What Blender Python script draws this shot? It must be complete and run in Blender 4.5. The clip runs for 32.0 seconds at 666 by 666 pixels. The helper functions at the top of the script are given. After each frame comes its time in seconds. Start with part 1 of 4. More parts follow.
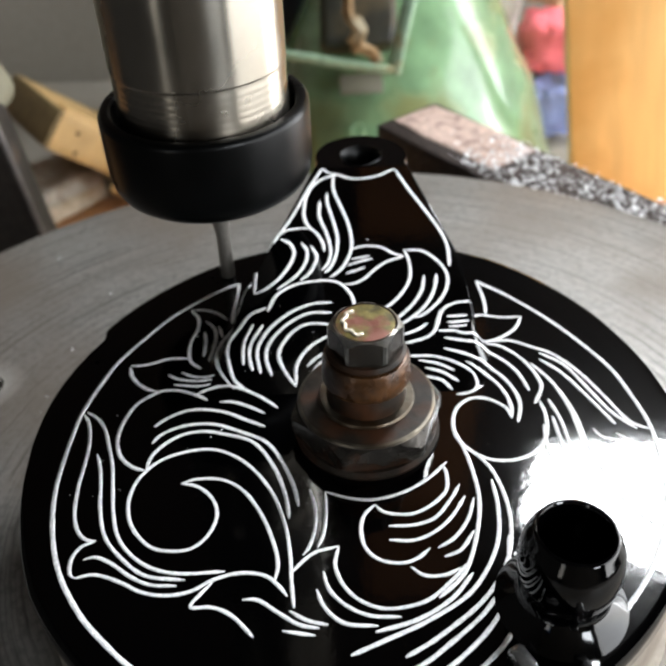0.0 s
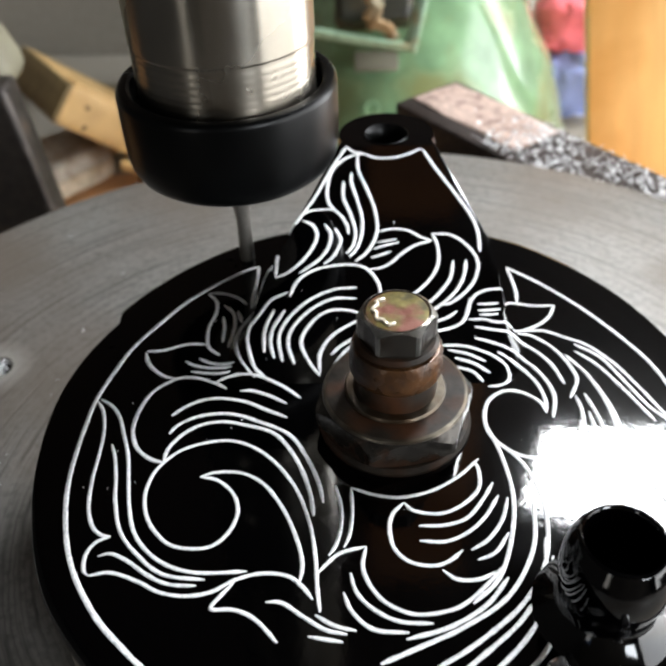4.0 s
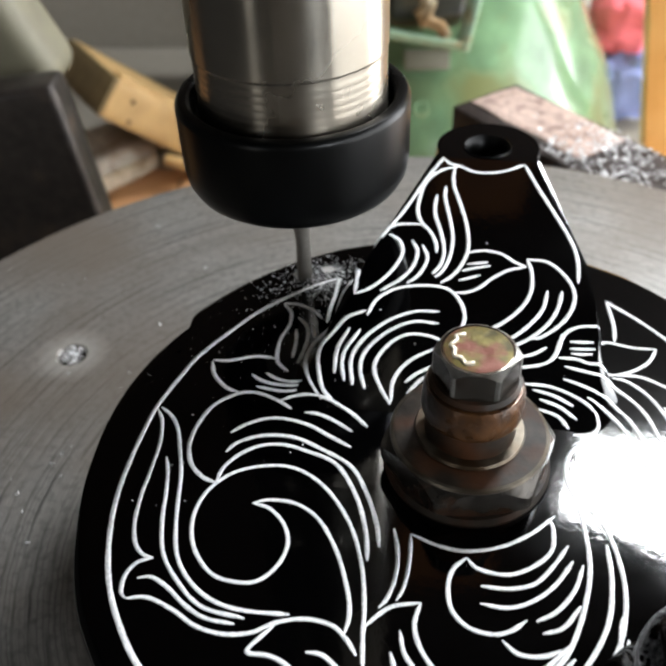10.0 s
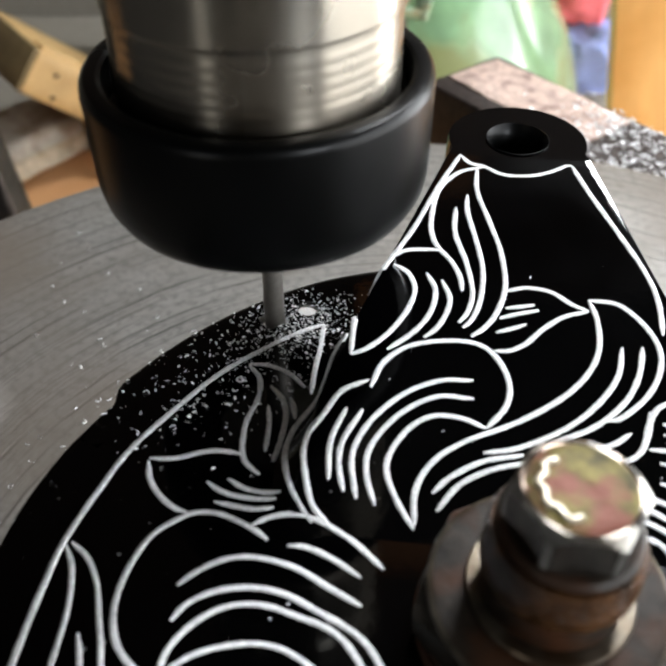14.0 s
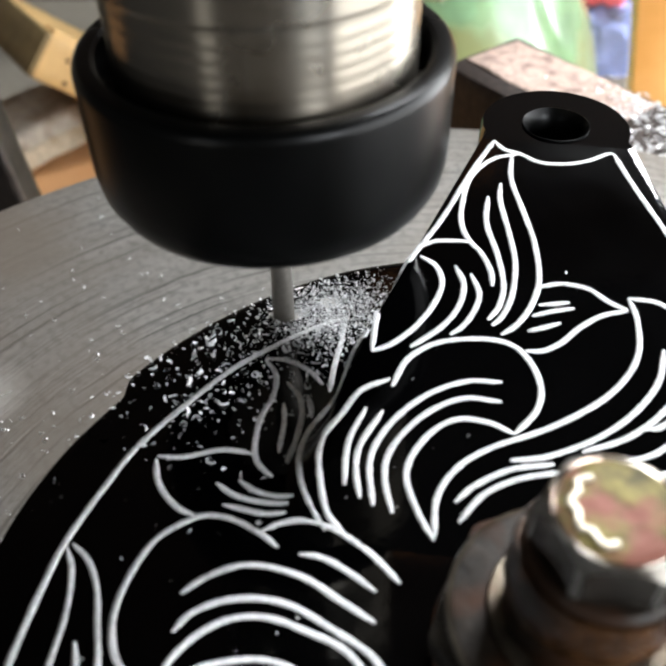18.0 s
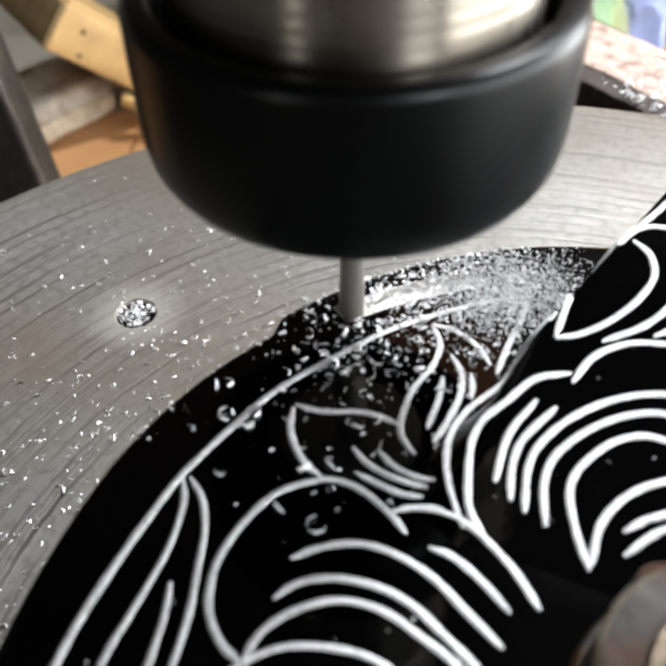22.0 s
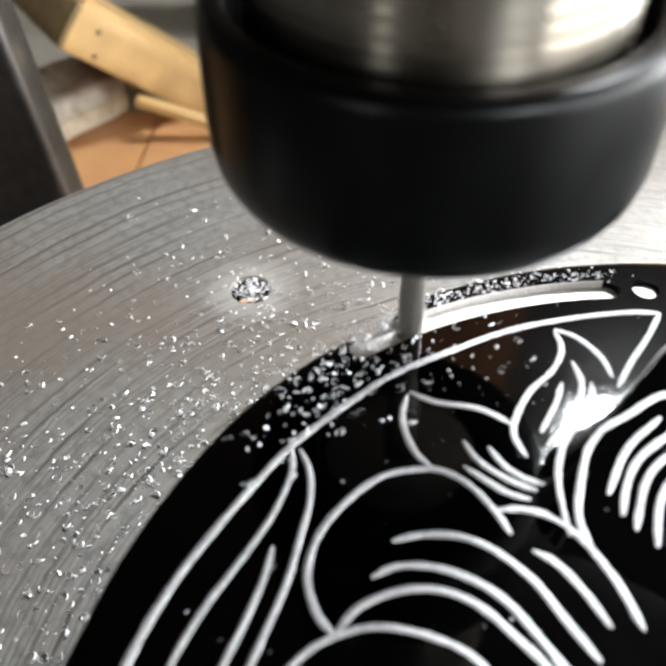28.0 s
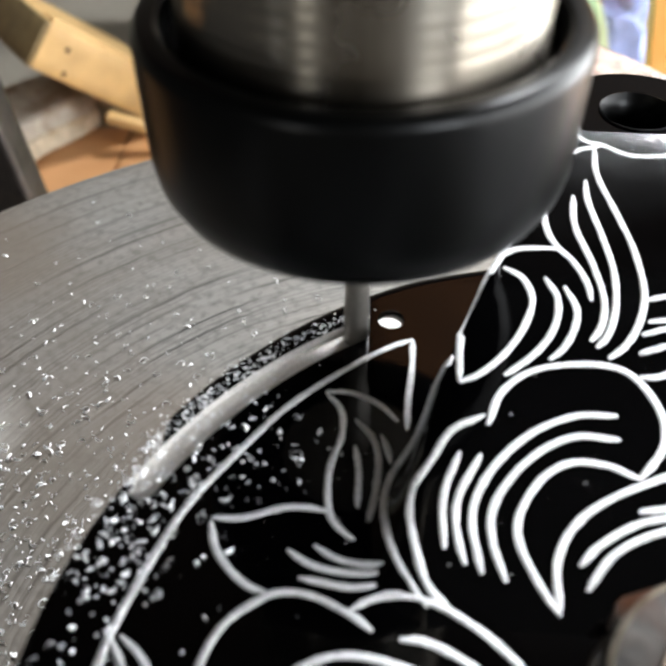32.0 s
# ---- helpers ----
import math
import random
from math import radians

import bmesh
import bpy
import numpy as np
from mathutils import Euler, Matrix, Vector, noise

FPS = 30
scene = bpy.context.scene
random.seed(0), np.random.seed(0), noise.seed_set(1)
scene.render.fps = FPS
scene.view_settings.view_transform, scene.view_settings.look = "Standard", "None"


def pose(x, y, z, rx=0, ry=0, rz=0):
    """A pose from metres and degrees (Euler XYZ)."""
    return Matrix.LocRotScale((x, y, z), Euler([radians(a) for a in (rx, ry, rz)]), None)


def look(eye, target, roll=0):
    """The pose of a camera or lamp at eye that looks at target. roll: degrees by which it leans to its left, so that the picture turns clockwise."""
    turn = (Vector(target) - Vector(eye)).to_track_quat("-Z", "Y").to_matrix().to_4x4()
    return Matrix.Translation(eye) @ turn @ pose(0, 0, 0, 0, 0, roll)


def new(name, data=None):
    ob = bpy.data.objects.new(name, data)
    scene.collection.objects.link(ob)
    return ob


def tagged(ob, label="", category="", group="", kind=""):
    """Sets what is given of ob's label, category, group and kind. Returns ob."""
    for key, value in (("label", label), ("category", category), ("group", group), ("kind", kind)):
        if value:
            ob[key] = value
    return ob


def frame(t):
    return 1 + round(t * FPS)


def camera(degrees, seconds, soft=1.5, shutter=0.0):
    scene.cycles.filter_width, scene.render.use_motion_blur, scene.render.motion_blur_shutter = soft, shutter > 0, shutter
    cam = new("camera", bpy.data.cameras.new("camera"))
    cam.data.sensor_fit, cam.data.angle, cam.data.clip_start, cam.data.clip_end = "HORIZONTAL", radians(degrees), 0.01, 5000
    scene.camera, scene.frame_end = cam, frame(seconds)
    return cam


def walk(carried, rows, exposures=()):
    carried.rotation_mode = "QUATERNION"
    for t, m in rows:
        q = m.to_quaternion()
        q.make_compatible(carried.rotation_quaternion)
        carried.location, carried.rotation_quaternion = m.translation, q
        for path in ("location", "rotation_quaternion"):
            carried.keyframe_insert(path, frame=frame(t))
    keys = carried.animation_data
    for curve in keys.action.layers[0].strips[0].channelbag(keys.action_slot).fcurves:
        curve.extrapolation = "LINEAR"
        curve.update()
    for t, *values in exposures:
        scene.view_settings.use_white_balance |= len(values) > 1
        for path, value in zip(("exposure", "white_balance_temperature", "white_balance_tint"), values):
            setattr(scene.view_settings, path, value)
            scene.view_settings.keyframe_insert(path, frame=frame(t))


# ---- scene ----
PATH = [
    (0.0, 0.0003, -0.1246, 0.1755, 50.75, 2.07, 0.87),
    (0.5, -0.0084, -0.1250, 0.1791, 51.04, 1.49, 1.95),
    (1.0, -0.0079, -0.1211, 0.1768, 51.17, 1.46, 1.98),
    (1.5, -0.0068, -0.1218, 0.1773, 51.13, 1.49, 1.99),
    (2.0, -0.0064, -0.1223, 0.1772, 50.90, 1.30, 1.65),
    (2.5, -0.0050, -0.1217, 0.1764, 50.70, 1.50, 1.55),
    (4.5, -0.0046, -0.1134, 0.1704, 49.18, 1.70, 1.89),
    (5.0, -0.0105, -0.1090, 0.1699, 49.22, 1.88, 3.23),
    (5.5, -0.0105, -0.1060, 0.1684, 49.12, 1.65, 3.13),
    (6.0, -0.0105, -0.1049, 0.1678, 49.03, 1.58, 3.08),
    (6.5, -0.0102, -0.1056, 0.1678, 49.25, 1.68, 2.93),
    (7.0, -0.0102, -0.1052, 0.1689, 49.29, 1.39, 2.90),
    (7.5, -0.0095, -0.1060, 0.1680, 49.29, 1.66, 2.96),
    (8.0, -0.0088, -0.1063, 0.1711, 49.76, 2.29, 3.71),
    (8.5, -0.0091, -0.1079, 0.1723, 49.99, 2.78, 4.36),
    (9.0, -0.0109, -0.1052, 0.1698, 49.54, 1.98, 4.43),
    (9.5, -0.0138, -0.1033, 0.1699, 49.18, 1.90, 5.23),
    (10.0, -0.0120, -0.1030, 0.1687, 49.08, 1.86, 4.55),
    (10.5, -0.0209, -0.0698, 0.1568, 47.81, 0.64, 2.48),
    (11.0, -0.0192, -0.0461, 0.1424, 47.20, 0.10, 0.28),
    (11.5, -0.0202, -0.0476, 0.1433, 47.90, 0.31, 0.59),
    (12.0, -0.0202, -0.0473, 0.1440, 47.99, 0.20, 0.69),
    (12.5, -0.0215, -0.0479, 0.1430, 47.40, 0.58, 0.98),
    (13.0, -0.0248, -0.0479, 0.1422, 46.96, -0.12, 1.27),
    (13.5, -0.0242, -0.0493, 0.1430, 47.33, -0.00, 0.99),
    (14.0, -0.0238, -0.0502, 0.1443, 47.31, 0.04, 0.88),
    (14.5, -0.0231, -0.0531, 0.1461, 47.34, 0.00, 0.56),
    (16.5, -0.0218, -0.0600, 0.1509, 47.63, 0.46, 1.25),
    (17.0, -0.0183, -0.0450, 0.1396, 46.18, 1.04, 1.59),
    (17.5, -0.0207, -0.0437, 0.1411, 46.15, 0.52, 1.37),
    (18.0, -0.0235, -0.0432, 0.1403, 46.35, 0.66, 1.71),
    (18.5, -0.0290, -0.0425, 0.1389, 46.52, 0.94, 2.97),
    (19.0, -0.0300, -0.0426, 0.1410, 46.79, 0.59, 2.79),
    (19.5, -0.0311, -0.0379, 0.1332, 45.82, 0.79, 3.08),
    (20.0, -0.0267, -0.0329, 0.1290, 44.99, 1.02, 1.78),
    (20.5, -0.0271, -0.0306, 0.1271, 44.60, 1.48, 1.03),
    (21.0, -0.0283, -0.0316, 0.1301, 45.38, 0.72, 1.37),
    (21.5, -0.0308, -0.0289, 0.1298, 45.35, 0.72, 2.10),
    (22.0, -0.0339, -0.0277, 0.1289, 45.02, 0.56, 2.64),
    (22.5, -0.0307, -0.0233, 0.1253, 44.62, 1.02, 2.17),
    (23.0, -0.0363, -0.0222, 0.1277, 45.34, 0.70, 3.21),
    (23.5, -0.0372, -0.0227, 0.1278, 45.42, 0.53, 3.56),
    (24.0, -0.0378, -0.0236, 0.1299, 45.62, 0.15, 3.12),
    (24.5, -0.0348, -0.0204, 0.1280, 45.29, 1.00, 3.16),
    (25.0, -0.0321, -0.0210, 0.1251, 45.06, 1.08, 2.27),
    (25.5, -0.0286, -0.0230, 0.1281, 45.26, 1.09, 1.00),
    (27.5, -0.0321, -0.0253, 0.1275, 45.16, 0.64, 1.41),
    (28.0, -0.0419, -0.0240, 0.1275, 45.20, 0.16, 3.30),
    (28.5, -0.0401, -0.0219, 0.1263, 44.91, -0.09, 2.98),
    (29.0, -0.0397, -0.0227, 0.1270, 45.12, -0.34, 2.22),
    (29.5, -0.0351, -0.0259, 0.1296, 45.79, 0.13, 1.36),
    (30.0, -0.0341, -0.0223, 0.1258, 45.16, 0.37, 1.27),
    (30.5, -0.0364, -0.0234, 0.1284, 45.66, 0.49, 1.77),
    (31.0, -0.0380, -0.0259, 0.1264, 45.57, 0.46, 1.65),
    (31.5, -0.0390, -0.0249, 0.1256, 45.39, -0.03, 1.83),
    (32.0, -0.0370, -0.0274, 0.1302, 45.93, 0.29, 1.35),
]
TURNS = [
    (0.0, 0.00),
    (8.0, 0.00),
    (8.5, -0.91),
    (9.0, -1.88),
    (9.5, -5.18),
    (10.0, -5.21),
    (10.5, -5.54),
    (11.0, -5.41),
    (11.5, -5.42),
    (12.0, -5.42),
    (12.5, -5.38),
    (13.0, -5.28),
    (13.5, -5.27),
    (14.0, -5.39),
    (14.5, -5.50),
    (16.5, -5.49),
    (17.0, -5.42),
    (17.5, -5.92),
    (18.0, -6.94),
    (18.5, -8.30),
    (19.0, -9.91),
    (19.5, -11.88),
    (20.0, -14.05),
    (20.5, -16.48),
    (21.0, -17.60),
    (21.5, -19.55),
    (22.0, -21.63),
    (22.5, -24.26),
    (23.0, -25.79),
    (23.5, -27.67),
    (24.0, -29.82),
    (24.5, -31.83),
    (25.0, -33.36),
    (25.5, -34.72),
    (26.4, -37.20),
    (27.5, -33.27),
    (28.0, -30.12),
    (28.5, -26.63),
    (29.0, -23.12),
    (29.5, -18.91),
    (30.0, -15.57),
    (30.5, -12.23),
    (31.0, -8.86),
    (31.5, -5.54),
    (32.0, -4.81),
]

MM = 0.001
cam = camera(44.03, 32.0, soft=2.7)
cam.data.dof.use_dof, cam.data.dof.focus_distance, cam.data.dof.aperture_fstop = True, 0.155, 26
walk(cam, [(t, pose(x, y, z, rx, ry, rz)) for t, x, y, z, rx, ry, rz in PATH], [(0, 0.04), (1, 0.10), (4, 0.15), (10, 0.16), (14, 0.18), (17, 0.35), (23, 0.65), (32, 0.72)])

# ---- world and light ----
world = bpy.data.worlds.new("world")
scene.world = world
world.use_nodes = True
wn = world.node_tree.nodes
sky = wn.new("ShaderNodeTexSky")
sky.sky_type, sky.sun_disc, sky.sun_elevation, sky.sun_rotation = "NISHITA", False, radians(48), radians(30)
wn["Background"].inputs[1].default_value = 0.12
world.node_tree.links.new(sky.outputs[0], wn["Background"].inputs[0])
scene.view_settings.exposure = 0.0


def area_lamp(name, eye, target, sx, sy, power, colour):
    data = bpy.data.lights.new(name, "AREA")
    data.shape, data.size, data.size_y, data.energy, data.color = "RECTANGLE", sx, sy, power, colour
    ob = new(name, data)
    ob.matrix_world = look(eye, target)
    return ob


# daylight in the window's opening, high in the back wall
area_lamp("window_daylight", (0.52, 1.00, 1.27), (0.05, 0.0, 0.05), 0.33, 0.235, 33, (0.935, 0.97, 1.0))
# daylight of the wide opening in the right-hand wall
area_lamp("door_daylight", (2.05, -0.30, 0.33), (0.0, -0.1, 0.22), 2.2, 1.9, 78, (0.98, 0.99, 1.0))
# daylight of the low window at the back wall's right end
area_lamp("side_window_daylight", (1.60, 0.99, 0.20), (0.0, 0.05, 0.15), 0.86, 1.5, 46, (0.96, 0.98, 1.0))
# daylight of the window behind the camera
area_lamp("back_window_daylight", (1.64, -2.05, 0.80), (0.0, 0.0, 0.2), 0.7, 0.7, 40, (0.90, 0.95, 1.0))
# weak daylight of the doorway behind the camera
area_lamp("passage_daylight", (-1.30, -2.05, 0.40), (0.0, 0.0, 0.2), 0.3, 1.5, 3.4, (1.0, 0.95, 0.88))


# ---- materials ----
def material(name, colour, rough=0.5, metal=0.0, grain=0.0, scale=200.0, bump=0.0, spread=0.0, stain=None, stain_scale=15.0, stain_cut=0.55,
             coat=0.0, stretch=(1, 1, 1), rough_var=0.0, spec=0.5):
    m = bpy.data.materials.new(name)
    m.use_nodes = True
    nt = m.node_tree
    b = nt.nodes["Principled BSDF"]
    b.inputs["Roughness"].default_value, b.inputs["Metallic"].default_value = rough, metal
    b.inputs["Coat Weight"].default_value, b.inputs["Specular IOR Level"].default_value = coat, spec
    co = nt.nodes.new("ShaderNodeTexCoord")
    mp = nt.nodes.new("ShaderNodeMapping")
    mp.inputs["Scale"].default_value = stretch
    nt.links.new(co.outputs["Object"], mp.inputs[0])
    fine = nt.nodes.new("ShaderNodeTexNoise")
    fine.inputs["Scale"].default_value, fine.inputs["Detail"].default_value = scale, 6
    nt.links.new(mp.outputs[0], fine.inputs[0])
    big = nt.nodes.new("ShaderNodeTexNoise")
    big.inputs["Scale"].default_value, big.inputs["Detail"].default_value = stain_scale, 5
    nt.links.new(co.outputs["Object"], big.inputs[0])
    ramp = nt.nodes.new("ShaderNodeValToRGB")
    c = np.array(colour)
    ramp.color_ramp.elements[0].position, ramp.color_ramp.elements[1].position = 0.3, 0.7
    ramp.color_ramp.elements[0].color = (*np.clip(c * (1 - grain), 0, 1), 1)
    ramp.color_ramp.elements[1].color = (*np.clip(c * (1 + grain), 0, 1), 1)
    nt.links.new(fine.outputs[0], ramp.inputs[0])
    out = ramp.outputs[0]
    if stain:
        cut = nt.nodes.new("ShaderNodeMapRange")
        cut.inputs["From Min"].default_value, cut.inputs["From Max"].default_value = stain_cut - 0.06, stain_cut + 0.1
        nt.links.new(big.outputs[0], cut.inputs[0])
        mix = nt.nodes.new("ShaderNodeMix")
        mix.data_type = "RGBA"
        nt.links.new(cut.outputs[0], mix.inputs[0])
        nt.links.new(out, mix.inputs[6])
        mix.inputs[7].default_value = (*stain, 1)
        out = mix.outputs[2]
    if spread:
        info = nt.nodes.new("ShaderNodeObjectInfo")
        hsv = nt.nodes.new("ShaderNodeHueSaturation")
        mr = nt.nodes.new("ShaderNodeMapRange")
        mr.inputs["To Min"].default_value, mr.inputs["To Max"].default_value = 1 - spread, 1 + spread
        nt.links.new(info.outputs["Random"], mr.inputs[0])
        nt.links.new(mr.outputs[0], hsv.inputs["Value"])
        nt.links.new(out, hsv.inputs["Color"])
        out = hsv.outputs[0]
    nt.links.new(out, b.inputs["Base Color"])
    if rough_var:
        rr = nt.nodes.new("ShaderNodeMapRange")
        rr.inputs["From Min"].default_value, rr.inputs["From Max"].default_value = 0.3, 0.7
        rr.inputs["To Min"].default_value, rr.inputs["To Max"].default_value = max(0.02, rough - rough_var), rough + rough_var
        nt.links.new(big.outputs[0], rr.inputs[0])
        nt.links.new(rr.outputs[0], b.inputs["Roughness"])
    if bump:
        bp = nt.nodes.new("ShaderNodeBump")
        bp.inputs["Strength"].default_value, bp.inputs["Distance"].default_value = bump, 0.0004
        nt.links.new(fine.outputs[0], bp.inputs["Height"])
        nt.links.new(bp.outputs[0], b.inputs["Normal"])
    return m


def turned_material(name, colour, rough, metal, rings, bump, dirt, dark=0.55, wear=None, brushed=0.0):
    """Turned metal: broken fine arcs round the object's z axis, blotches of oil, a rubbed patch round wear."""
    m = bpy.data.materials.new(name)
    m.use_nodes = True
    nt = m.node_tree
    b = nt.nodes["Principled BSDF"]
    b.inputs["Metallic"].default_value = metal
    if brushed:
        b.inputs["Anisotropic"].default_value, b.inputs["Anisotropic Rotation"].default_value = brushed, 0.25
        along = nt.nodes.new("ShaderNodeTangent")
        along.direction_type, along.axis = "RADIAL", "Z"
        nt.links.new(along.outputs[0], b.inputs["Tangent"])

    def node(kind, **values):
        n = nt.nodes.new(kind)
        for k, v in values.items():
            n.inputs[k].default_value = v
        return n

    def math_node(op, a, c):
        n = nt.nodes.new("ShaderNodeMath")
        n.operation = op
        for k, v in enumerate((a, c)):
            if isinstance(v, (int, float)):
                n.inputs[k].default_value = v
            else:
                nt.links.new(v, n.inputs[k])
        return n.outputs[0]

    def mix_node(fac, a, c):
        n = nt.nodes.new("ShaderNodeMix")
        n.data_type = "RGBA"
        for k, v in ((0, fac), (6, a), (7, c)):
            if isinstance(v, (tuple, float)):
                n.inputs[k].default_value = v
            else:
                nt.links.new(v, n.inputs[k])
        return n.outputs[2]

    def span(value, lo, hi, top=1.0):
        n = node("ShaderNodeMapRange")
        n.inputs["From Min"].default_value, n.inputs["From Max"].default_value, n.inputs["To Max"].default_value = lo, hi, top
        nt.links.new(value, n.inputs[0])
        return n.outputs[0]

    co = nt.nodes.new("ShaderNodeTexCoord")
    sep = nt.nodes.new("ShaderNodeSeparateXYZ")
    nt.links.new(co.outputs["Object"], sep.inputs[0])
    px, py = sep.outputs[0], sep.outputs[1]
    r = math_node("SQRT", math_node("ADD", math_node("MULTIPLY", px, px), math_node("MULTIPLY", py, py)), 0.0)
    ang = math_node("ARCTAN2", px, py)
    wob = node("ShaderNodeTexNoise", Scale=14, Detail=3)
    nt.links.new(co.outputs["Object"], wob.inputs[0])
    ripple = node("ShaderNodeTexNoise", Scale=75, Detail=3)
    nt.links.new(co.outputs["Object"], ripple.inputs[0])
    rw = math_node("ADD", math_node("ADD", r, math_node("MULTIPLY", wob.outputs[0], 0.004)), math_node("MULTIPLY", ripple.outputs[0], 0.0009))
    ring = node("ShaderNodeTexNoise", Scale=1.0, Detail=4, Roughness=0.6)
    com = nt.nodes.new("ShaderNodeCombineXYZ")
    nt.links.new(math_node("MULTIPLY", rw, rings), com.inputs[0]), nt.links.new(math_node("MULTIPLY", ang, 2.0), com.inputs[1])
    nt.links.new(com.outputs[0], ring.inputs[0])
    streak = node("ShaderNodeTexNoise", Scale=1.0, Detail=3, Roughness=0.5)
    com2 = nt.nodes.new("ShaderNodeCombineXYZ")
    nt.links.new(math_node("MULTIPLY", rw, rings * 0.24), com2.inputs[0]), nt.links.new(math_node("MULTIPLY", ang, 0.55), com2.inputs[1])
    com2.inputs[2].default_value = 7.0
    nt.links.new(com2.outputs[0], streak.inputs[0])
    grit = node("ShaderNodeTexNoise", Scale=420, Detail=4)
    nt.links.new(co.outputs["Object"], grit.inputs[0])
    blot = node("ShaderNodeTexNoise", Scale=17, Detail=7)
    nt.links.new(co.outputs["Object"], blot.inputs[0])
    c = np.array(colour)
    base = mix_node(span(ring.outputs[0], 0.36, 0.64), (*(c * (0.72 + 0.28 * dark)), 1), (*c, 1))
    jag = node("ShaderNodeTexNoise", Scale=260, Detail=3)
    nt.links.new(co.outputs["Object"], jag.inputs[0])
    rj = math_node("ADD", rw, math_node("MULTIPLY", jag.outputs[0], 0.0011))

    def scores(per_metre, width, shift):
        """Dark scored lines at even steps of the radius, broken along their length."""
        saw = math_node("ABSOLUTE", math_node("SUBTRACT", math_node("FRACT", math_node("ADD", math_node("MULTIPLY", rj, per_metre), shift), 0.0), 0.5), 0.0)
        return math_node("SUBTRACT", 1.0, span(saw, width * 0.3, width))

    gap = node("ShaderNodeTexNoise", Scale=1.0, Detail=2)
    com3 = nt.nodes.new("ShaderNodeCombineXYZ")
    nt.links.new(math_node("MULTIPLY", rw, rings * 0.45), com3.inputs[0]), nt.links.new(math_node("MULTIPLY", ang, 3.4), com3.inputs[1])
    com3.inputs[2].default_value = 3.0
    nt.links.new(com3.outputs[0], gap.inputs[0])
    wide_cut = math_node("MULTIPLY", scores(rings * 0.44, 0.17, 0.0), span(gap.outputs[0], 0.40, 0.62, 0.9))
    fine_cut = math_node("MULTIPLY", scores(rings * 1.27, 0.24, 0.3), span(streak.outputs[0], 0.38, 0.62, 0.5))
    thin = math_node("MAXIMUM", wide_cut, fine_cut)
    base = mix_node(thin, base, (*(c * dark * 0.42), 1))
    base = mix_node(span(grit.outputs[0], 0.47, 0.70, 0.7), base, (*(c * dark), 1))
    base = mix_node(span(blot.outputs[0], 0.42, 0.64, 0.8), base, (*dirt, 1))
    base = mix_node(span(wob.outputs[0], 0.46, 0.62, 0.28), base, (*(np.array(dirt) * (1.15, 0.98, 0.86)), 1))
    if wear:
        far = nt.nodes.new("ShaderNodeVectorMath")
        far.operation = "DISTANCE"
        nt.links.new(co.outputs["Object"], far.inputs[0])
        far.inputs[1].default_value = (*wear, 0)
        worn = math_node("SUBTRACT", 1.0, span(math_node("ADD", far.outputs["Value"], math_node("MULTIPLY", wob.outputs[0], 0.02)), 0.011, 0.024))
        base = mix_node(math_node("MULTIPLY", worn, 0.8), base, (*(c * 2.1), 1))
    nt.links.new(base, b.inputs["Base Color"])
    rr = node("ShaderNodeMapRange")
    rr.inputs["From Min"].default_value, rr.inputs["From Max"].default_value = 0.35, 0.65
    rr.inputs["To Min"].default_value, rr.inputs["To Max"].default_value = rough - 0.08, rough + 0.1
    nt.links.new(blot.outputs[0], rr.inputs[0]), nt.links.new(rr.outputs[0], b.inputs["Roughness"])
    bp = node("ShaderNodeBump", Strength=bump, Distance=0.0003)
    nt.links.new(math_node("ADD", ring.outputs[0], math_node("MULTIPLY", thin, -0.4)), bp.inputs["Height"])
    nt.links.new(bp.outputs[0], b.inputs["Normal"])
    return m


M_PLATE = turned_material("turned_iron", (0.268, 0.256, 0.236), 0.45, 0.3, 620, 0.6, (0.140, 0.118, 0.094), 0.42, (-0.1132, 0.0474))
M_BLACK = material("gloss_black_enamel", (0.0003, 0.0003, 0.0004), 0.058, 0, 0.3, 620, 0.03, rough_var=0.030, spec=0.40, stain_scale=40)
M_CAST = material("bare_cast_aluminium", (0.42, 0.38, 0.32), 0.5, 0.4, 0.15, 700, 0.3, stain=(0.16, 0.12, 0.09), stain_cut=0.6)
M_CUT = material("engraved_bright_aluminium", (0.87, 0.875, 0.89), 0.48, 0.22, 0.3, 2000, 0.9, spread=0.05)
M_SLOT = material("milled_bright_aluminium", (0.76, 0.735, 0.70), 0.42, 0.2, 0.12, 1800, 0.3)
M_NUT = material("blacked_steel", (0.0004, 0.0005, 0.0005), 0.30, 0.0, 0.25, 500, 0.03, rough_var=0.05, spec=0.15)
M_ARBOR = turned_material("ground_steel", (0.43, 0.40, 0.345), 0.27, 1.0, 4, 0.02, (0.36, 0.315, 0.25), 0.85, brushed=0.82)
M_TOOL = material("carbide", (0.27, 0.25, 0.225), 0.36, 0.7, 0.1, 900, 0.1)
M_STEEL = material("oily_steel", (0.020, 0.015, 0.011), 0.44, 0.1, 0.5, 400, 0.35, stain=(0.050, 0.020, 0.009), stain_scale=90, stain_cut=0.56, rough_var=0.07, spec=0.14)
M_NUTSTEEL = material("worn_steel_nut", (0.042, 0.037, 0.031), 0.26, 0.6, 0.5, 420, 0.5, stain=(0.11, 0.036, 0.010), stain_scale=75, stain_cut=0.57, rough_var=0.08)
M_EDGE = material("rubbed_brassy_edge", (0.10, 0.086, 0.066), 0.32, 0.75, 0.5, 300, 0.3, stain=(0.05, 0.03, 0.015), stain_scale=90, stain_cut=0.55)
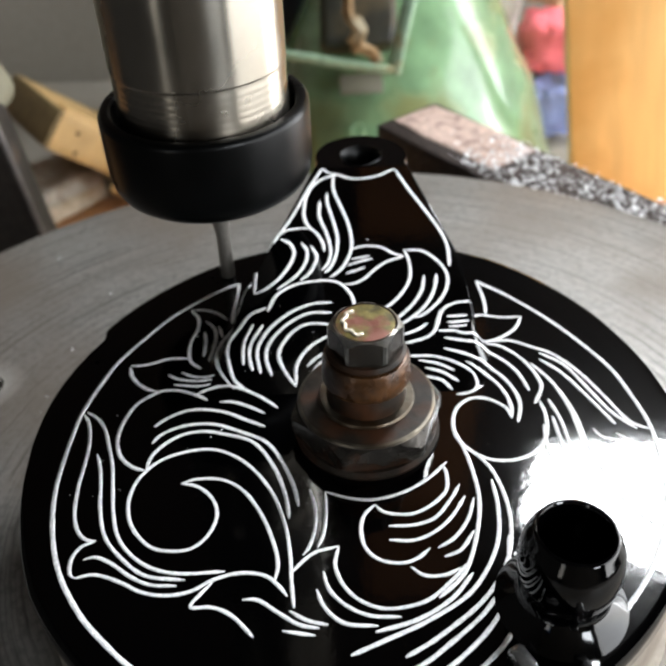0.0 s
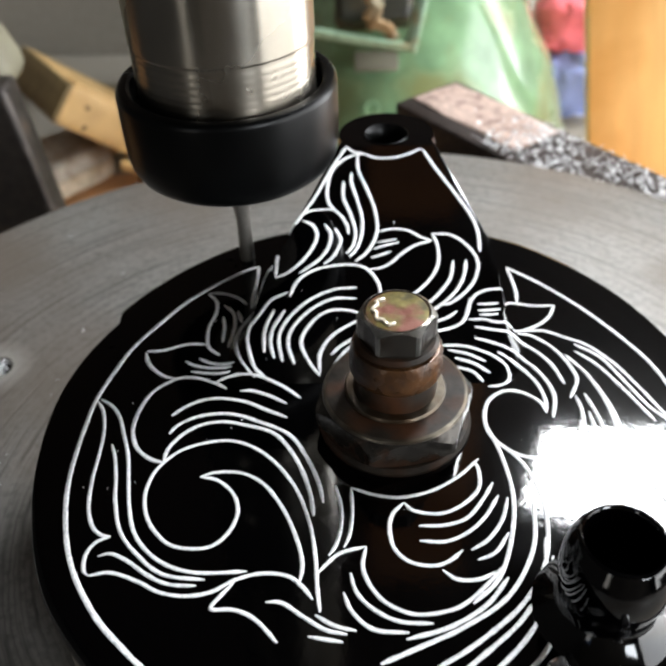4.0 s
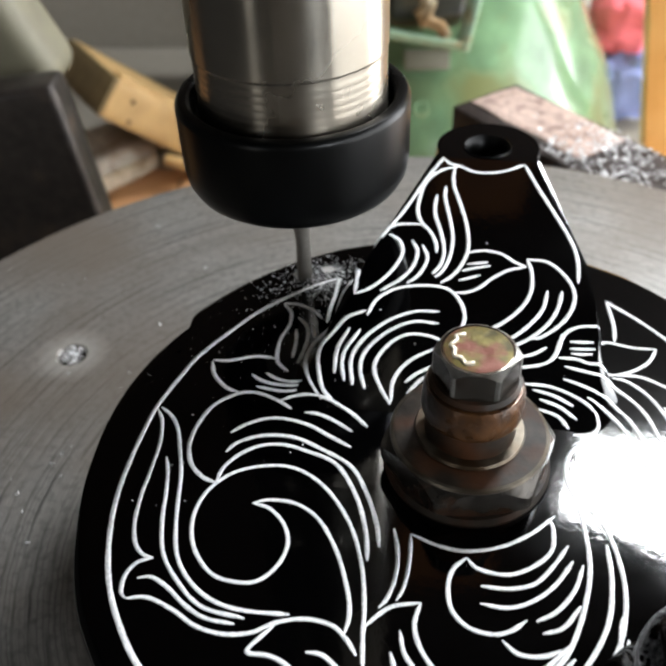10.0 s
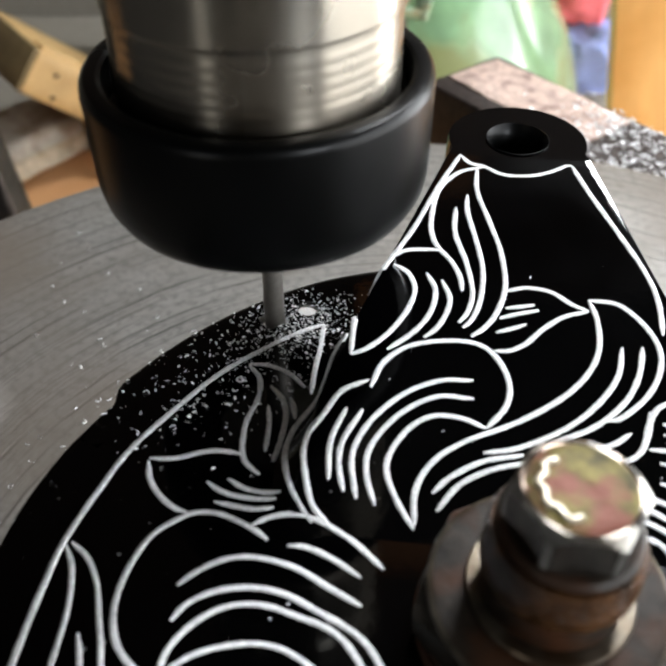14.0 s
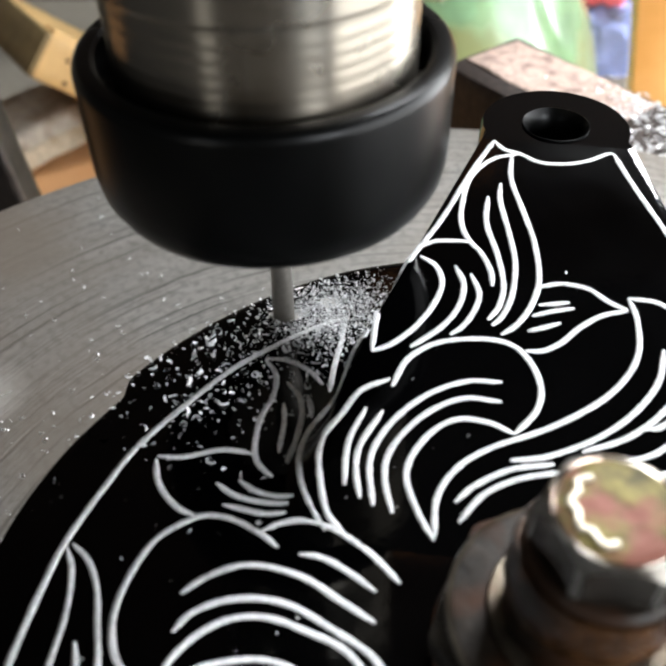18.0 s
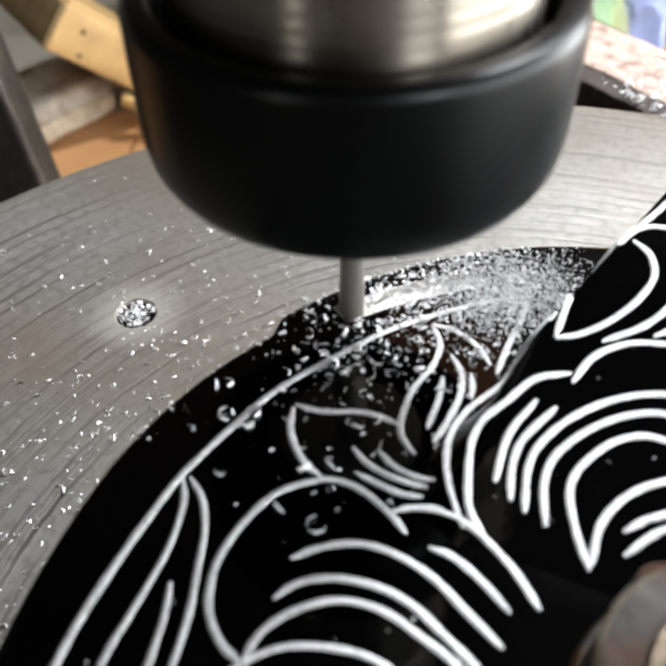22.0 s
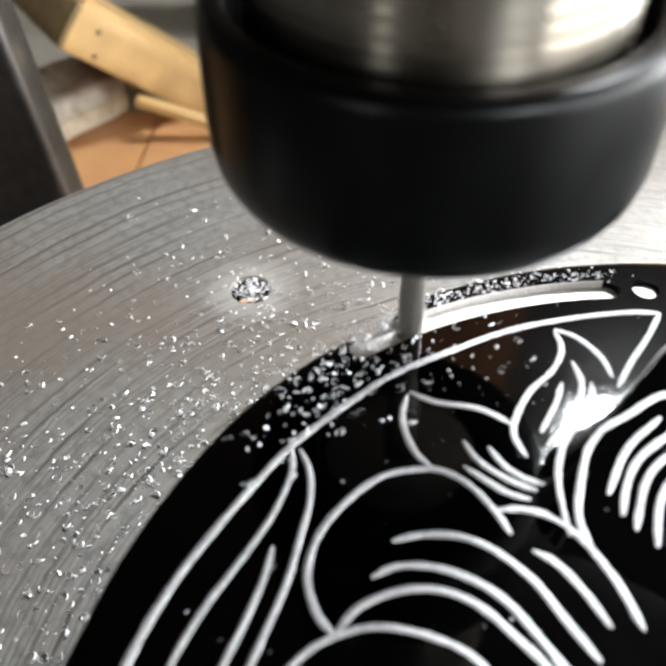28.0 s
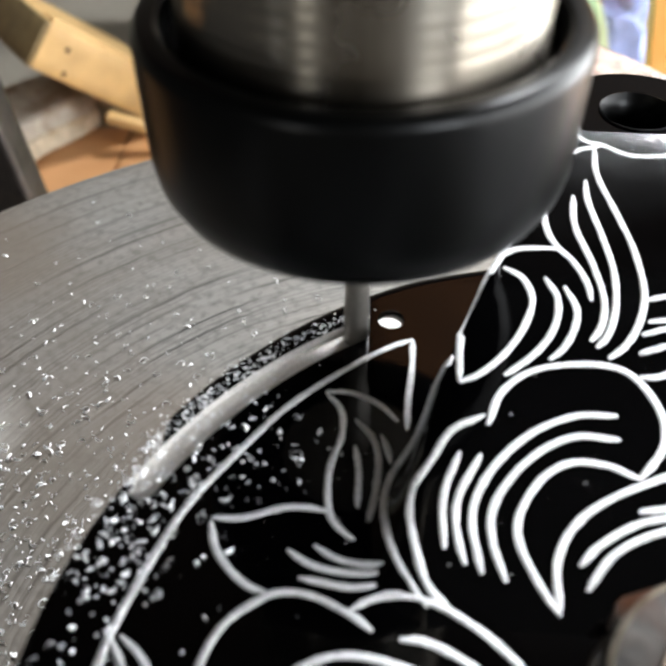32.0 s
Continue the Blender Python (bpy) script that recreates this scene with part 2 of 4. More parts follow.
M_RUST = material("rusty_steel", (0.068, 0.030, 0.011), 0.30, 0.3, 0.6, 420, 0.8, stain=(0.018, 0.010, 0.006), stain_scale=120, stain_cut=0.5, rough_var=0.1)
M_ZINC = material("yellow_zinc", (0.13, 0.105, 0.03), 0.5, 0.2, 0.6, 420, 0.8, stain=(0.17, 0.06, 0.04), stain_scale=230, stain_cut=0.5, spec=0.25)
M_HEX = material("worn_zinc_flanks", (0.075, 0.066, 0.055), 0.20, 0.85, 0.3, 500, 0.25, stain=(0.05, 0.032, 0.022), stain_scale=150, stain_cut=0.54)
M_HEXEDGE = material("worn_edge_with_highlight", (0.29, 0.28, 0.255), 0.28, 0.9, 0.4, 500, 0.3, stain=(0.13, 0.105, 0.08), stain_scale=160, stain_cut=0.56)
M_MARK = material("rubbed_zinc_marks", (0.62, 0.56, 0.44), 0.35, 0.5, 0.2, 900, 0.2)
M_CHIP = material("aluminium_chips", (0.96, 0.965, 0.975), 0.35, 0.05, 0.08, 900, 0.0)
M_RIMSTEEL = material("bright_spring_clip", (0.55, 0.55, 0.54), 0.25, 0.9, 0.15, 700, 0.1)
M_BARTOP = material("pink_primer_worn", (0.56, 0.41, 0.34), 0.6, 0.1, 0.3, 330, 0.6, stain=(0.26, 0.17, 0.14), stain_scale=160, stain_cut=0.56)
M_BAR = material("dark_scaled_steel", (0.035, 0.024, 0.020), 0.5, 0.4, 0.5, 300, 0.5)
M_BLOCK = material("dark_bare_steel", (0.026, 0.021, 0.018), 0.40, 0.4, 0.4, 160, 0.5, stain=(0.06, 0.042, 0.03), stain_scale=45, stain_cut=0.62, rough_var=0.1)
M_OLIVE = material("olive_machine_paint", (0.13, 0.12, 0.08), 0.6, 0, 0.2, 60, 0.2, stain=(0.10, 0.09, 0.06), stain_scale=18, stain_cut=0.6)
M_GREEN = material("pale_green_enamel", (0.19, 0.32, 0.17), 0.26, 0, 0.3, 30, 0.15, stain=(0.21, 0.23, 0.09), stain_scale=13, stain_cut=0.53, rough_var=0.1, coat=0.4)
M_PIPE = material("worn_green_strap", (0.30, 0.44, 0.30), 0.45, 0.1, 0.3, 120, 0.3, stain=(0.33, 0.22, 0.10), stain_scale=40, stain_cut=0.62)
M_RUSTWIRE = material("rusty_twisted_wire", (0.26, 0.16, 0.07), 0.5, 0.2, 0.4, 150, 0.4, stain=(0.42, 0.36, 0.24), stain_scale=60, stain_cut=0.56)
# dark mottled olive that paints the shade inside the tank's handle
M_HANDLESHADE = material("mottled_olive_shade", (0.022, 0.020, 0.009), 0.55, 0, 0.5, 60, 0.3, stain=(0.06, 0.042, 0.016), stain_scale=35, stain_cut=0.55)
M_CREAM = material("cream_painted_timber", (0.55, 0.355, 0.145), 0.55, 0, 0.12, 40, 0.3, stain=(0.44, 0.27, 0.10), stain_scale=14, stain_cut=0.58)
M_TAN = material("raw_timber_end", (0.16, 0.11, 0.045), 0.7, 0, 0.2, 150, 0.3)
M_GREY = material("grey_weathered_offcut", (0.38, 0.34, 0.28), 0.7, 0, 0.2, 90, 0.4, stain=(0.20, 0.15, 0.10), stain_scale=30, stain_cut=0.55)
M_TORN = material("torn_pale_wood", (0.52, 0.44, 0.32), 0.75, 0, 0.25, 120, 0.6, stain=(0.36, 0.27, 0.16), stain_scale=40, stain_cut=0.56)
M_PEACH = material("varnished_bench_wood", (0.62, 0.33, 0.14), 0.45, 0, 0.12, 30, 0.15, stretch=(1, 8, 1), stain=(0.48, 0.24, 0.10), stain_scale=6)
M_ORANGE = material("orange_varnished_board", (0.90, 0.53, 0.19), 0.42, 0, 0.10, 14, 0.1, stretch=(6, 6, 0.7), stain=(0.74, 0.37, 0.10), stain_scale=7, stain_cut=0.58)
M_WALL = material("grey_plaster", (0.29, 0.26, 0.215), 0.85, 0, 0.06, 90, 0.3, stain=(0.26, 0.235, 0.195), stain_scale=4)
# unseen wall behind the camera: darkened so the arbor's middle reflects dark
M_DARKWALL = material("darkened_plaster", (0.06, 0.052, 0.042), 0.85, 0, 0.1, 90, 0.3, stain=(0.04, 0.033, 0.026), stain_scale=4)
M_FLOOR = material("dirty_concrete", (0.20, 0.18, 0.16), 0.8, 0, 0.2, 40, 0.4, stain=(0.10, 0.09, 0.08), stain_scale=5)
# unseen ceiling and walls: near-black so the cover's reflections stay dark
M_CEIL = material("darkened_ceiling_boards", (0.008, 0.007, 0.0065), 0.8, 0, 0.15, 30, 0.2)
M_DIM = material("darkened_boards", (0.022, 0.02, 0.018), 0.85, 0, 0.2, 30, 0.2)
M_BROWN = material("brown_boards", (0.026, 0.014, 0.008), 0.7, 0, 0.25, 25, 0.2, stain=(0.015, 0.009, 0.006), stain_scale=5)
M_PANEL = material("reddish_wood_panel", (0.30, 0.13, 0.05), 0.6, 0, 0.2, 25, 0.2, stretch=(6, 1, 1), stain=(0.20, 0.085, 0.035), stain_scale=5)
M_PINK = material("pink_cloth", (0.75, 0.16, 0.19), 0.9, 0, 0.15, 300, 0.4)
M_BLUE = material("blue_cloth", (0.26, 0.32, 0.62), 0.9, 0, 0.15, 300, 0.4)
M_WHITE = material("white_cloth", (0.82, 0.80, 0.78), 0.9, 0, 0.06, 300, 0.4)
M_TANCLOTH = material("tan_cloth", (0.50, 0.36, 0.20), 0.9, 0, 0.15, 300, 0.4)
M_NAVY = material("navy_gap_shade", (0.012, 0.012, 0.035), 0.5, 0, 0.2, 60, 0.1)
M_MACHINE = material("dark_machine_bed", (0.05, 0.05, 0.048), 0.5, 0.3, 0.3, 60, 0.3)


# ---- mesh helpers ----
def finish(name, bm, mat, parent=None, label="", angle=35):
    bmesh.ops.recalc_face_normals(bm, faces=bm.faces)
    me = bpy.data.meshes.new(name)
    bm.to_mesh(me)
    bm.free()
    for p in me.polygons:
        p.use_smooth = True
    me.set_sharp_from_angle(angle=radians(angle))
    me.materials.append(mat)
    ob = new(name, me)
    if parent:
        ob.parent = parent
    if label:
        tagged(ob, label)
    return ob


def part(name, bm, mat, parent, label="", angle=35):
    return finish(name, bm, mat, parent, label, angle)


def thing(name, label, category, group="", kind="", at=None):
    ob = new(name)
    ob.empty_display_size = 0.02
    if at is not None:
        ob.matrix_world = at
    return tagged(ob, label, category, group, kind)


def lathe(profile, steps=96, centre=(0, 0), closed=False):
    """Turn a profile of (radius, height) in mm about the z axis; radius 0 closes the end."""
    bm = bmesh.new()
    rings = []
    for r, z in profile:
        if r <= 0:
            rings.append([bm.verts.new((centre[0] * MM, centre[1] * MM, z * MM))])
        else:
            rings.append([bm.verts.new(((centre[0] + r * math.cos(a)) * MM, (centre[1] + r * math.sin(a)) * MM, z * MM))
                          for a in (2 * math.pi * i / steps for i in range(steps))])
    pairs = list(zip(rings, rings[1:])) + ([(rings[-1], rings[0])] if closed else [])
    for a, b in pairs:
        for i in range(steps):
            j = (i + 1) % steps
            quad = [v for v in (a[i % len(a)], a[j % len(a)], b[j % len(b)], b[i % len(b)])]
            quad = list(dict.fromkeys(quad))
            if len(quad) > 2:
                bm.faces.new(quad)
    return bm


def prism(outline, z0, z1, bevel=0.0):
    """A solid over an outline of (x, y) in mm; z1 may be a function of x and y."""
    bm = bmesh.new()
    top = z1 if callable(z1) else (lambda x, y: z1)
    lo = [bm.verts.new((x * MM, y * MM, z0 * MM)) for x, y in outline]
    hi = [bm.verts.new((x * MM, y * MM, top(x, y) * MM)) for x, y in outline]
    bm.faces.new(lo[::-1])
    cap = bm.faces.new(hi)
    n = len(outline)
    for i in range(n):
        bm.faces.new((lo[i], lo[(i + 1) % n], hi[(i + 1) % n], hi[i]))
    if bevel:
        bmesh.ops.bevel(bm, geom=list(cap.edges), offset=bevel * MM, segments=3, profile=0.5, affect="EDGES")
    return bm


def block(sx, sy, sz, bevel=1.0, segments=2, rough=0.0, cuts=0, seed=0):
    """A bevelled block in mm round its own middle, its faces uneven by rough mm."""
    bm = bmesh.new()
    bmesh.ops.create_cube(bm, size=1)
    bmesh.ops.scale(bm, vec=(sx * MM, sy * MM, sz * MM), verts=bm.verts)
    if bevel:
        bmesh.ops.bevel(bm, geom=list(bm.edges), offset=bevel * MM, segments=segments, profile=0.5, affect="EDGES")
    if cuts:
        bmesh.ops.subdivide_edges(bm, edges=[e for e in bm.edges if e.calc_length() > 4 * MM], cuts=cuts, use_grid_fill=True)
    if rough:
        for v in bm.verts:
            v.co += noise.noise_vector(v.co * 60 + Vector((seed, 0, 0))) * rough * MM
    return bm


def tube(points, radius, steps=12, flat=1.0):
    """A round or flattened bar along points in mm."""
    bm = bmesh.new()
    pts = [Vector(p) * MM for p in points]
    rings = []
    for i, p in enumerate(pts):
        d = (pts[min(i + 1, len(pts) - 1)] - pts[max(i - 1, 0)]).normalized()
        u = d.orthogonal().normalized() if not rings else (side - side.dot(d) * d).normalized()
        side = u
        w = d.cross(u)
        rings.append([bm.verts.new(p + (u * math.cos(a) * flat + w * math.sin(a)) * radius * MM) for a in (2 * math.pi * k / steps for k in range(steps))])
    for a, b in zip(rings, rings[1:]):
        for k in range(steps):
            bm.faces.new((a[k], a[(k + 1) % steps], b[(k + 1) % steps], b[k]))
    bm.faces.new(rings[0][::-1]), bm.faces.new(rings[-1])
    return bm


def glide(points, step=0.8):
    """Points in between by a Catmull-Rom curve, about step mm apart."""
    p = [np.array(q, float) for q in points]
    if len(p) == 2:
        p = [p[0], (p[0] + p[1]) / 2, p[1]]
    p = [2 * p[0] - p[1]] + p + [2 * p[-1] - p[-2]]
    out = []
    for a, b, c, d in zip(p, p[1:], p[2:], p[3:]):
        n = max(2, int(np.linalg.norm(c - b) / step))
        for k in range(n):
            t = k / n
            out.append(0.5 * (2 * b + (c - a) * t + (2 * a - 5 * b + 4 * c - d) * t * t + (3 * b - a - 3 * c + d) * t ** 3))
    return out + [p[-2]]


def carve(ob, *tools, angle=30):
    """Cut the meshes of tools out of ob's mesh for good."""
    for bm in tools:
        me = bpy.data.meshes.new("tool")
        bmesh.ops.recalc_face_normals(bm, faces=bm.faces)
        bm.to_mesh(me)
        bm.free()
        knife = new("knife", me)
        mod = ob.modifiers.new("cut", "BOOLEAN")
        mod.operation, mod.solver, mod.object = "DIFFERENCE", "EXACT", knife
        bpy.context.view_layer.update()
        made = bpy.data.meshes.new_from_object(ob.evaluated_get(bpy.context.evaluated_depsgraph_get()))
        ob.modifiers.clear()
        ob.data = made
        bpy.data.objects.remove(knife)
    for p in ob.data.polygons:
        p.use_smooth = True
    ob.data.set_sharp_from_angle(angle=radians(angle))


RIDERS = []          # what turns with the table


# ---- the setting ----
def slab(name, x0, x1, y0, y1, z0, z1, mat, label, category, holes=()):
    bm = bmesh.new()
    bmesh.ops.create_cube(bm, size=1)
    for v in bm.verts:
        v.co = ((x0 + x1) / 2 + v.co.x * (x1 - x0), (y0 + y1) / 2 + v.co.y * (y1 - y0), (z0 + z1) / 2 + v.co.z * (z1 - z0))
    ob = finish(name, bm, mat)
    tagged(ob, label, category, kind="structure")
    for hx0, hx1, hy0, hy1, hz0, hz1 in holes:
        tool = bmesh.new()
        bmesh.ops.create_cube(tool, size=1)
        for v in tool.verts:
            v.co = ((hx0 + hx1) / 2 + v.co.x * (hx1 - hx0), (hy0 + hy1) / 2 + v.co.y * (hy1 - hy0), (hz0 + hz1) / 2 + v.co.z * (hz1 - hz0))
        carve(ob, tool)
    return ob


slab("floor", -1.7, 2.2, -2.2, 1.2, -1.0, -0.9, M_FLOOR, "dirty grey concrete workshop floor", "floor")
# ceiling, upper, side and rear walls are unseen, added dark to shape reflections
slab("ceiling", -1.7, 2.2, -2.2, 1.2, 2.3, 2.4, M_CEIL, "unseen ceiling, near-black to keep reflections dark", "ceiling")
slab("wall_north", -1.7, 2.2, 1.0, 1.1, -0.9, 0.3, M_WALL, "grey plaster wall behind the bench", "wall", [(1.15, 2.05, 0.9, 1.2, -0.57, 0.5)])
slab("wall_north_upper", -1.7, 2.2, 1.0, 1.1, 0.3, 2.3, M_BROWN, "unseen upper wall, darkened for reflections, with a high window", "wall", [(0.335, 0.705, 0.9, 1.2, 1.14, 1.40), (1.15, 2.05, 0.9, 1.2, 0.1, 0.97)])
slab("wall_south", -1.7, 2.2, -2.2, -2.1, -0.9, 2.3, M_DARKWALL, "unseen plaster wall, darkened for reflections, with a window and a doorway", "wall", [(1.27, 2.01, -2.3, -2.0, 0.43, 1.17), (-1.57, -1.03, -2.3, -2.0, -0.88, 1.35)])
slab("wall_east", 2.1, 2.2, -2.1, 1.0, -0.9, 2.3, M_DIM, "unseen wall, darkened for reflections, with a wide window opening", "wall", [(2.0, 2.3, -1.42, 0.82, -0.64, 1.3)])
slab("wall_west", -1.7, -1.6, -2.1, 1.0, -0.9, 2.3, M_DIM, "unseen side wall, darkened for reflections", "wall")
slab("wall_panel", 0.0, 0.21, 0.975, 0.998, 0.80, 1.62, M_PANEL, "reddish-brown wooden panel on the upper wall", "wall panel")
slab("bench_top", -0.9, -0.2465, 0.33, 0.66, -0.31, -0.27, M_PEACH, "orange-brown varnished bench board behind the machine", "bench")
slab("bench_top", -0.2435, 0.9, 0.33, 0.66, -0.31, -0.27, M_PEACH, "orange-brown varnished bench board behind the machine", "bench")
slab("bench_ledge", -0.9, 0.9, 0.661, 0.995, -0.31, -0.272, M_WALL, "grey plastered ledge between bench and wall", "ledge")

for x, y in ((-0.85, 0.38), (-0.85, 0.94), (0.85, 0.38), (0.85, 0.94)):
    slab("bench_leg", x - 0.03, x + 0.03, y - 0.03, y + 0.03, -0.9, -0.312, M_PEACH, "square wooden bench leg", "bench leg")

# machine bed below the rotary table
bed = thing("machine_bed", "dark iron bed of the milling machine under the table", "milling machine")
part("bed_block", block(330, 300, 120, 6), M_MACHINE, bed).location = (0, 0.0, -0.121)
part("bed_column", block(260, 240, 740, 6), M_MACHINE, bed).location = (0, 0.02, -0.53)

# ---- the rotary table ----
DISC = (-6.0, 19.2)
table = thing("rotary_table", "round grey turned-iron rotary table with fine concentric marks", "rotary table")
disc = part("disc", lathe([(0, -6.4), (183, -6.4), (185, -5.4), (185.2, -1.8), (184, -0.4), (182.4, 0), (150, 0), (100, 0), (50, 0), (0, 0)], 180), M_PLATE, table)
disc.location = (DISC[0] * MM, DISC[1] * MM, 0)
HOLE = (-119.2, 66.6)
carve(disc, lathe([(0, -20), (4.4, -20), (4.4, -0.7), (5.3, 0.6), (0, 0.6)], 40, HOLE), lathe([(0, -20), (4.4, -20), (4.4, -0.7), (5.3, 0.6), (0, 0.6)], 40, (107, -28)))
part("turntable", lathe([(0, -60), (140, -60), (141, -58), (141, -8), (139, -6.5), (0, -6.5)], 128), M_MACHINE, table, "dark iron turntable body")
part("threaded_sleeve", lathe([(4.35, -0.9), (3.7, -1.2)] + [(3.7 + 0.5 * (i % 2), -1.3 - 0.4 * i) for i in range(11)] + [(4.35, -6)], 32, HOLE), M_STEEL, table, "dark threaded hole")
RIDERS.append(table)

# ---- the engraved cover ----
TOP, SLOT_R, CUT_A = 45.3, 70.47, 120.74
cover = thing("engine_cover", "gloss black engine cover engraved with bright scrolling leaves", "engine cover")
RIDERS.append(cover)


def lug_height(y):
    return min(55.4 + 0.24 * (y - 55), 75.0)


RIM = ((0, 69.3), (27, 71.1), (46, 73.4), (62, 75.9), (90, 77.3), (116, 77.6), (134, 76.4), (149.5, 75.4), (152.5, 72.8), (160, 73.2), (170, 73.0), (185, 72.2), (199, 72.2), (213, 73.0), (240, 72.3), (270, 69.4), (300, 67.6), (330, 67.8), (360, 69.3))


def rim(a):
    """The cover's outline: its radius in mm at a degrees, with a stepped notch."""
    return float(np.interp(a % 360, [r[0] for r in RIM], [r[1] for r in RIM]))


def cover_plate():
    bm = bmesh.new()
    n = 360
    levels = [(-2.0, 0.0), (-2.0, 38.0), (-0.2, 40.0), (0.0, 41.0), (0.0, TOP - 1.2), (-0.35, TOP - 0.35), (-1.2, TOP), (-1.9, TOP)]
    rings = [[bm.verts.new(((rim(a) + d) * math.cos(radians(a)) * MM, (rim(a) + d) * math.sin(radians(a)) * MM, z * MM)) for a in range(n)] for d, z in levels]
    for a, b in zip(rings, rings[1:]):
        for i in range(n):
            bm.faces.new((a[i], a[(i + 1) % n], b[(i + 1) % n], b[i]))
    bm.faces.new(rings[0][::-1]), bm.faces.new(rings[-1])
    return bm


def arc_band(r0, r1, a0, a1, z0, z1, steps=48, rounded=True):
    """A ring-shaped slot with round ends, in mm and degrees."""
    rm, h = (r0 + r1) / 2, (r1 - r0) / 2
    line = [(r1 * math.cos(radians(a0 + (a1 - a0) * i / steps)), r1 * math.sin(radians(a0 + (a1 - a0) * i / steps))) for i in range(steps + 1)]
    if rounded:
        cx, cy = rm * math.cos(radians(a1)), rm * math.sin(radians(a1))
        line += [(cx + h * math.cos(radians(a1 + k)), cy + h * math.sin(radians(a1 + k))) for k in range(15, 180, 15)]
    line += [(r0 * math.cos(radians(a1 - (a1 - a0) * i / steps)), r0 * math.sin(radians(a1 - (a1 - a0) * i / steps))) for i in range(steps + 1)]
    if rounded:
        cx, cy = rm * math.cos(radians(a0)), rm * math.sin(radians(a0))
        line += [(cx + h * math.cos(radians(a0 + 180 + k)), cy + h * math.sin(radians(a0 + 180 + k))) for k in range(15, 180, 15)]
    return prism(line, z0, z1)


SLOT0, SLOT1 = CUT_A + 4.7, CUT_A + 36.6
plate = part("plate", cover_plate(), M_BLACK, cover, "gloss black enamelled plate", 30)
carve(plate, arc_band(SLOT_R - 2.0, SLOT_R + 2.0, SLOT0, SLOT1, TOP - 1.5, TOP + 3), lathe([(0, TOP - 1.0), (2.0, TOP - 1.0), (2.0, TOP + 3), (0, TOP + 3)], 32,
      (SLOT_R * math.cos(radians(CUT_A)), SLOT_R * math.sin(radians(CUT_A)))))
part("casting_wall", lathe([(69.9, 1), (73.6, 1), (73.6, 12), (72.3, 14), (71.8, 38.5), (69.9, 39)], 180, (-1.8, 3.8), True), M_CAST, cover, "bare cast aluminium side wall")
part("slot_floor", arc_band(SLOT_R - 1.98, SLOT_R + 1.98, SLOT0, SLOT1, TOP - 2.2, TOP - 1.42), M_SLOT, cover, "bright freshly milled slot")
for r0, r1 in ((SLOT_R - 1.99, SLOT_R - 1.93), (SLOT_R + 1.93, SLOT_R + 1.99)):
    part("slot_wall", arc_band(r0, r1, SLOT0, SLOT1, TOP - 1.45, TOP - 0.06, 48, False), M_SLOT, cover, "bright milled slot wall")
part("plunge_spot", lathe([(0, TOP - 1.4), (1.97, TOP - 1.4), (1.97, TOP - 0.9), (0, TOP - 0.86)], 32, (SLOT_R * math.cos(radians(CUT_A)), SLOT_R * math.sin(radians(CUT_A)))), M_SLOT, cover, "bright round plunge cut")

# raised lug with a through hole
BOSS = 63.2          # height of the flat boss at the lug's end
LUG = [(-29, 42), (-31, 29), (-29.5, 16), (-16, 6), (15, 6), (22.5, 14), (26, 24), (27, 32), (27, 41), (25.6, 54)]


def lug_outline(grow):
    end = [(1 + 13 * math.cos(radians(a)), 94 + 13 * math.sin(radians(a))) for a in range(-18, 204, 12)]
    line = [np.array(p, float) for p in glide(LUG, 4)] + [np.array(p) for p in end]
    out = []
    n = len(line)
    for i in range(n):
        d = line[(i + 1) % n] - line[i - 1]
        d /= np.linalg.norm(d)
        out.append(line[i] + grow * np.array((d[1], -d[0])))
    return out


def lug_flare(y):
    """How far the lug's side spreads at its foot: a steep wall far out, a soft fillet near the bolt."""
    return 1.9 + 4.7 * min(1, max(0, (34 - y) / 10))


def lug_body():
    bm = bmesh.new()
    rings = []
    for grow, drop in ((2.3, None), (2.0, 0.0), (1.6, 0.104), (1.2, 0.352), (0.8, 0.648), (0.4, 0.896), (0.08, 0.995), (-0.7, 1.0), (-1.4, 1.0)):
        ring = []
        for (x, y), (x1, y1) in zip(lug_outline(0.0), lug_outline(1.0)):
            h, wide = lug_height(y), lug_flare(y)
            g = grow * (wide / 2 if grow > 0 else 1)
            x, y = x + (x1 - x) * g, y + (y1 - y) * g
            h = lug_height(y) if grow < 0 else h
            low = TOP - 0.3
            z = 34.0 if drop is None else low + (h - low) * drop
            ring.append(bm.verts.new((x * MM, y * MM, z * MM)))
        rings.append(ring)
    n = len(rings[0])
    for a, b in zip(rings, rings[1:]):
        for i in range(n):
            bm.faces.new((a[i], a[(i + 1) % n], b[(i + 1) % n], b[i]))
    bm.faces.new(rings[0][::-1]), bm.faces.new(rings[-1])
    cut = bmesh.ops.bisect_plane(bm, geom=bm.verts[:] + bm.edges[:] + bm.faces[:], plane_co=(0, 0, BOSS * MM), plane_no=(0, 0, 1), clear_outer=True)
    edge = [e for e in cut["geom_cut"] if isinstance(e, bmesh.types.BMEdge)]
    bmesh.ops.contextual_create(bm, geom=edge)
    return bm


lug = part("lug", lug_body(), M_BLACK, cover, "gloss black tapered lug with a hole", 30)
carve(lug, lathe([(0, 20), (5.0, 20), (5.0, 61.4), (5.6, 62.6), (6.1, 63.6), (6.1, 80), (0, 80)], 96, (1.0, 94.2)), angle=24)
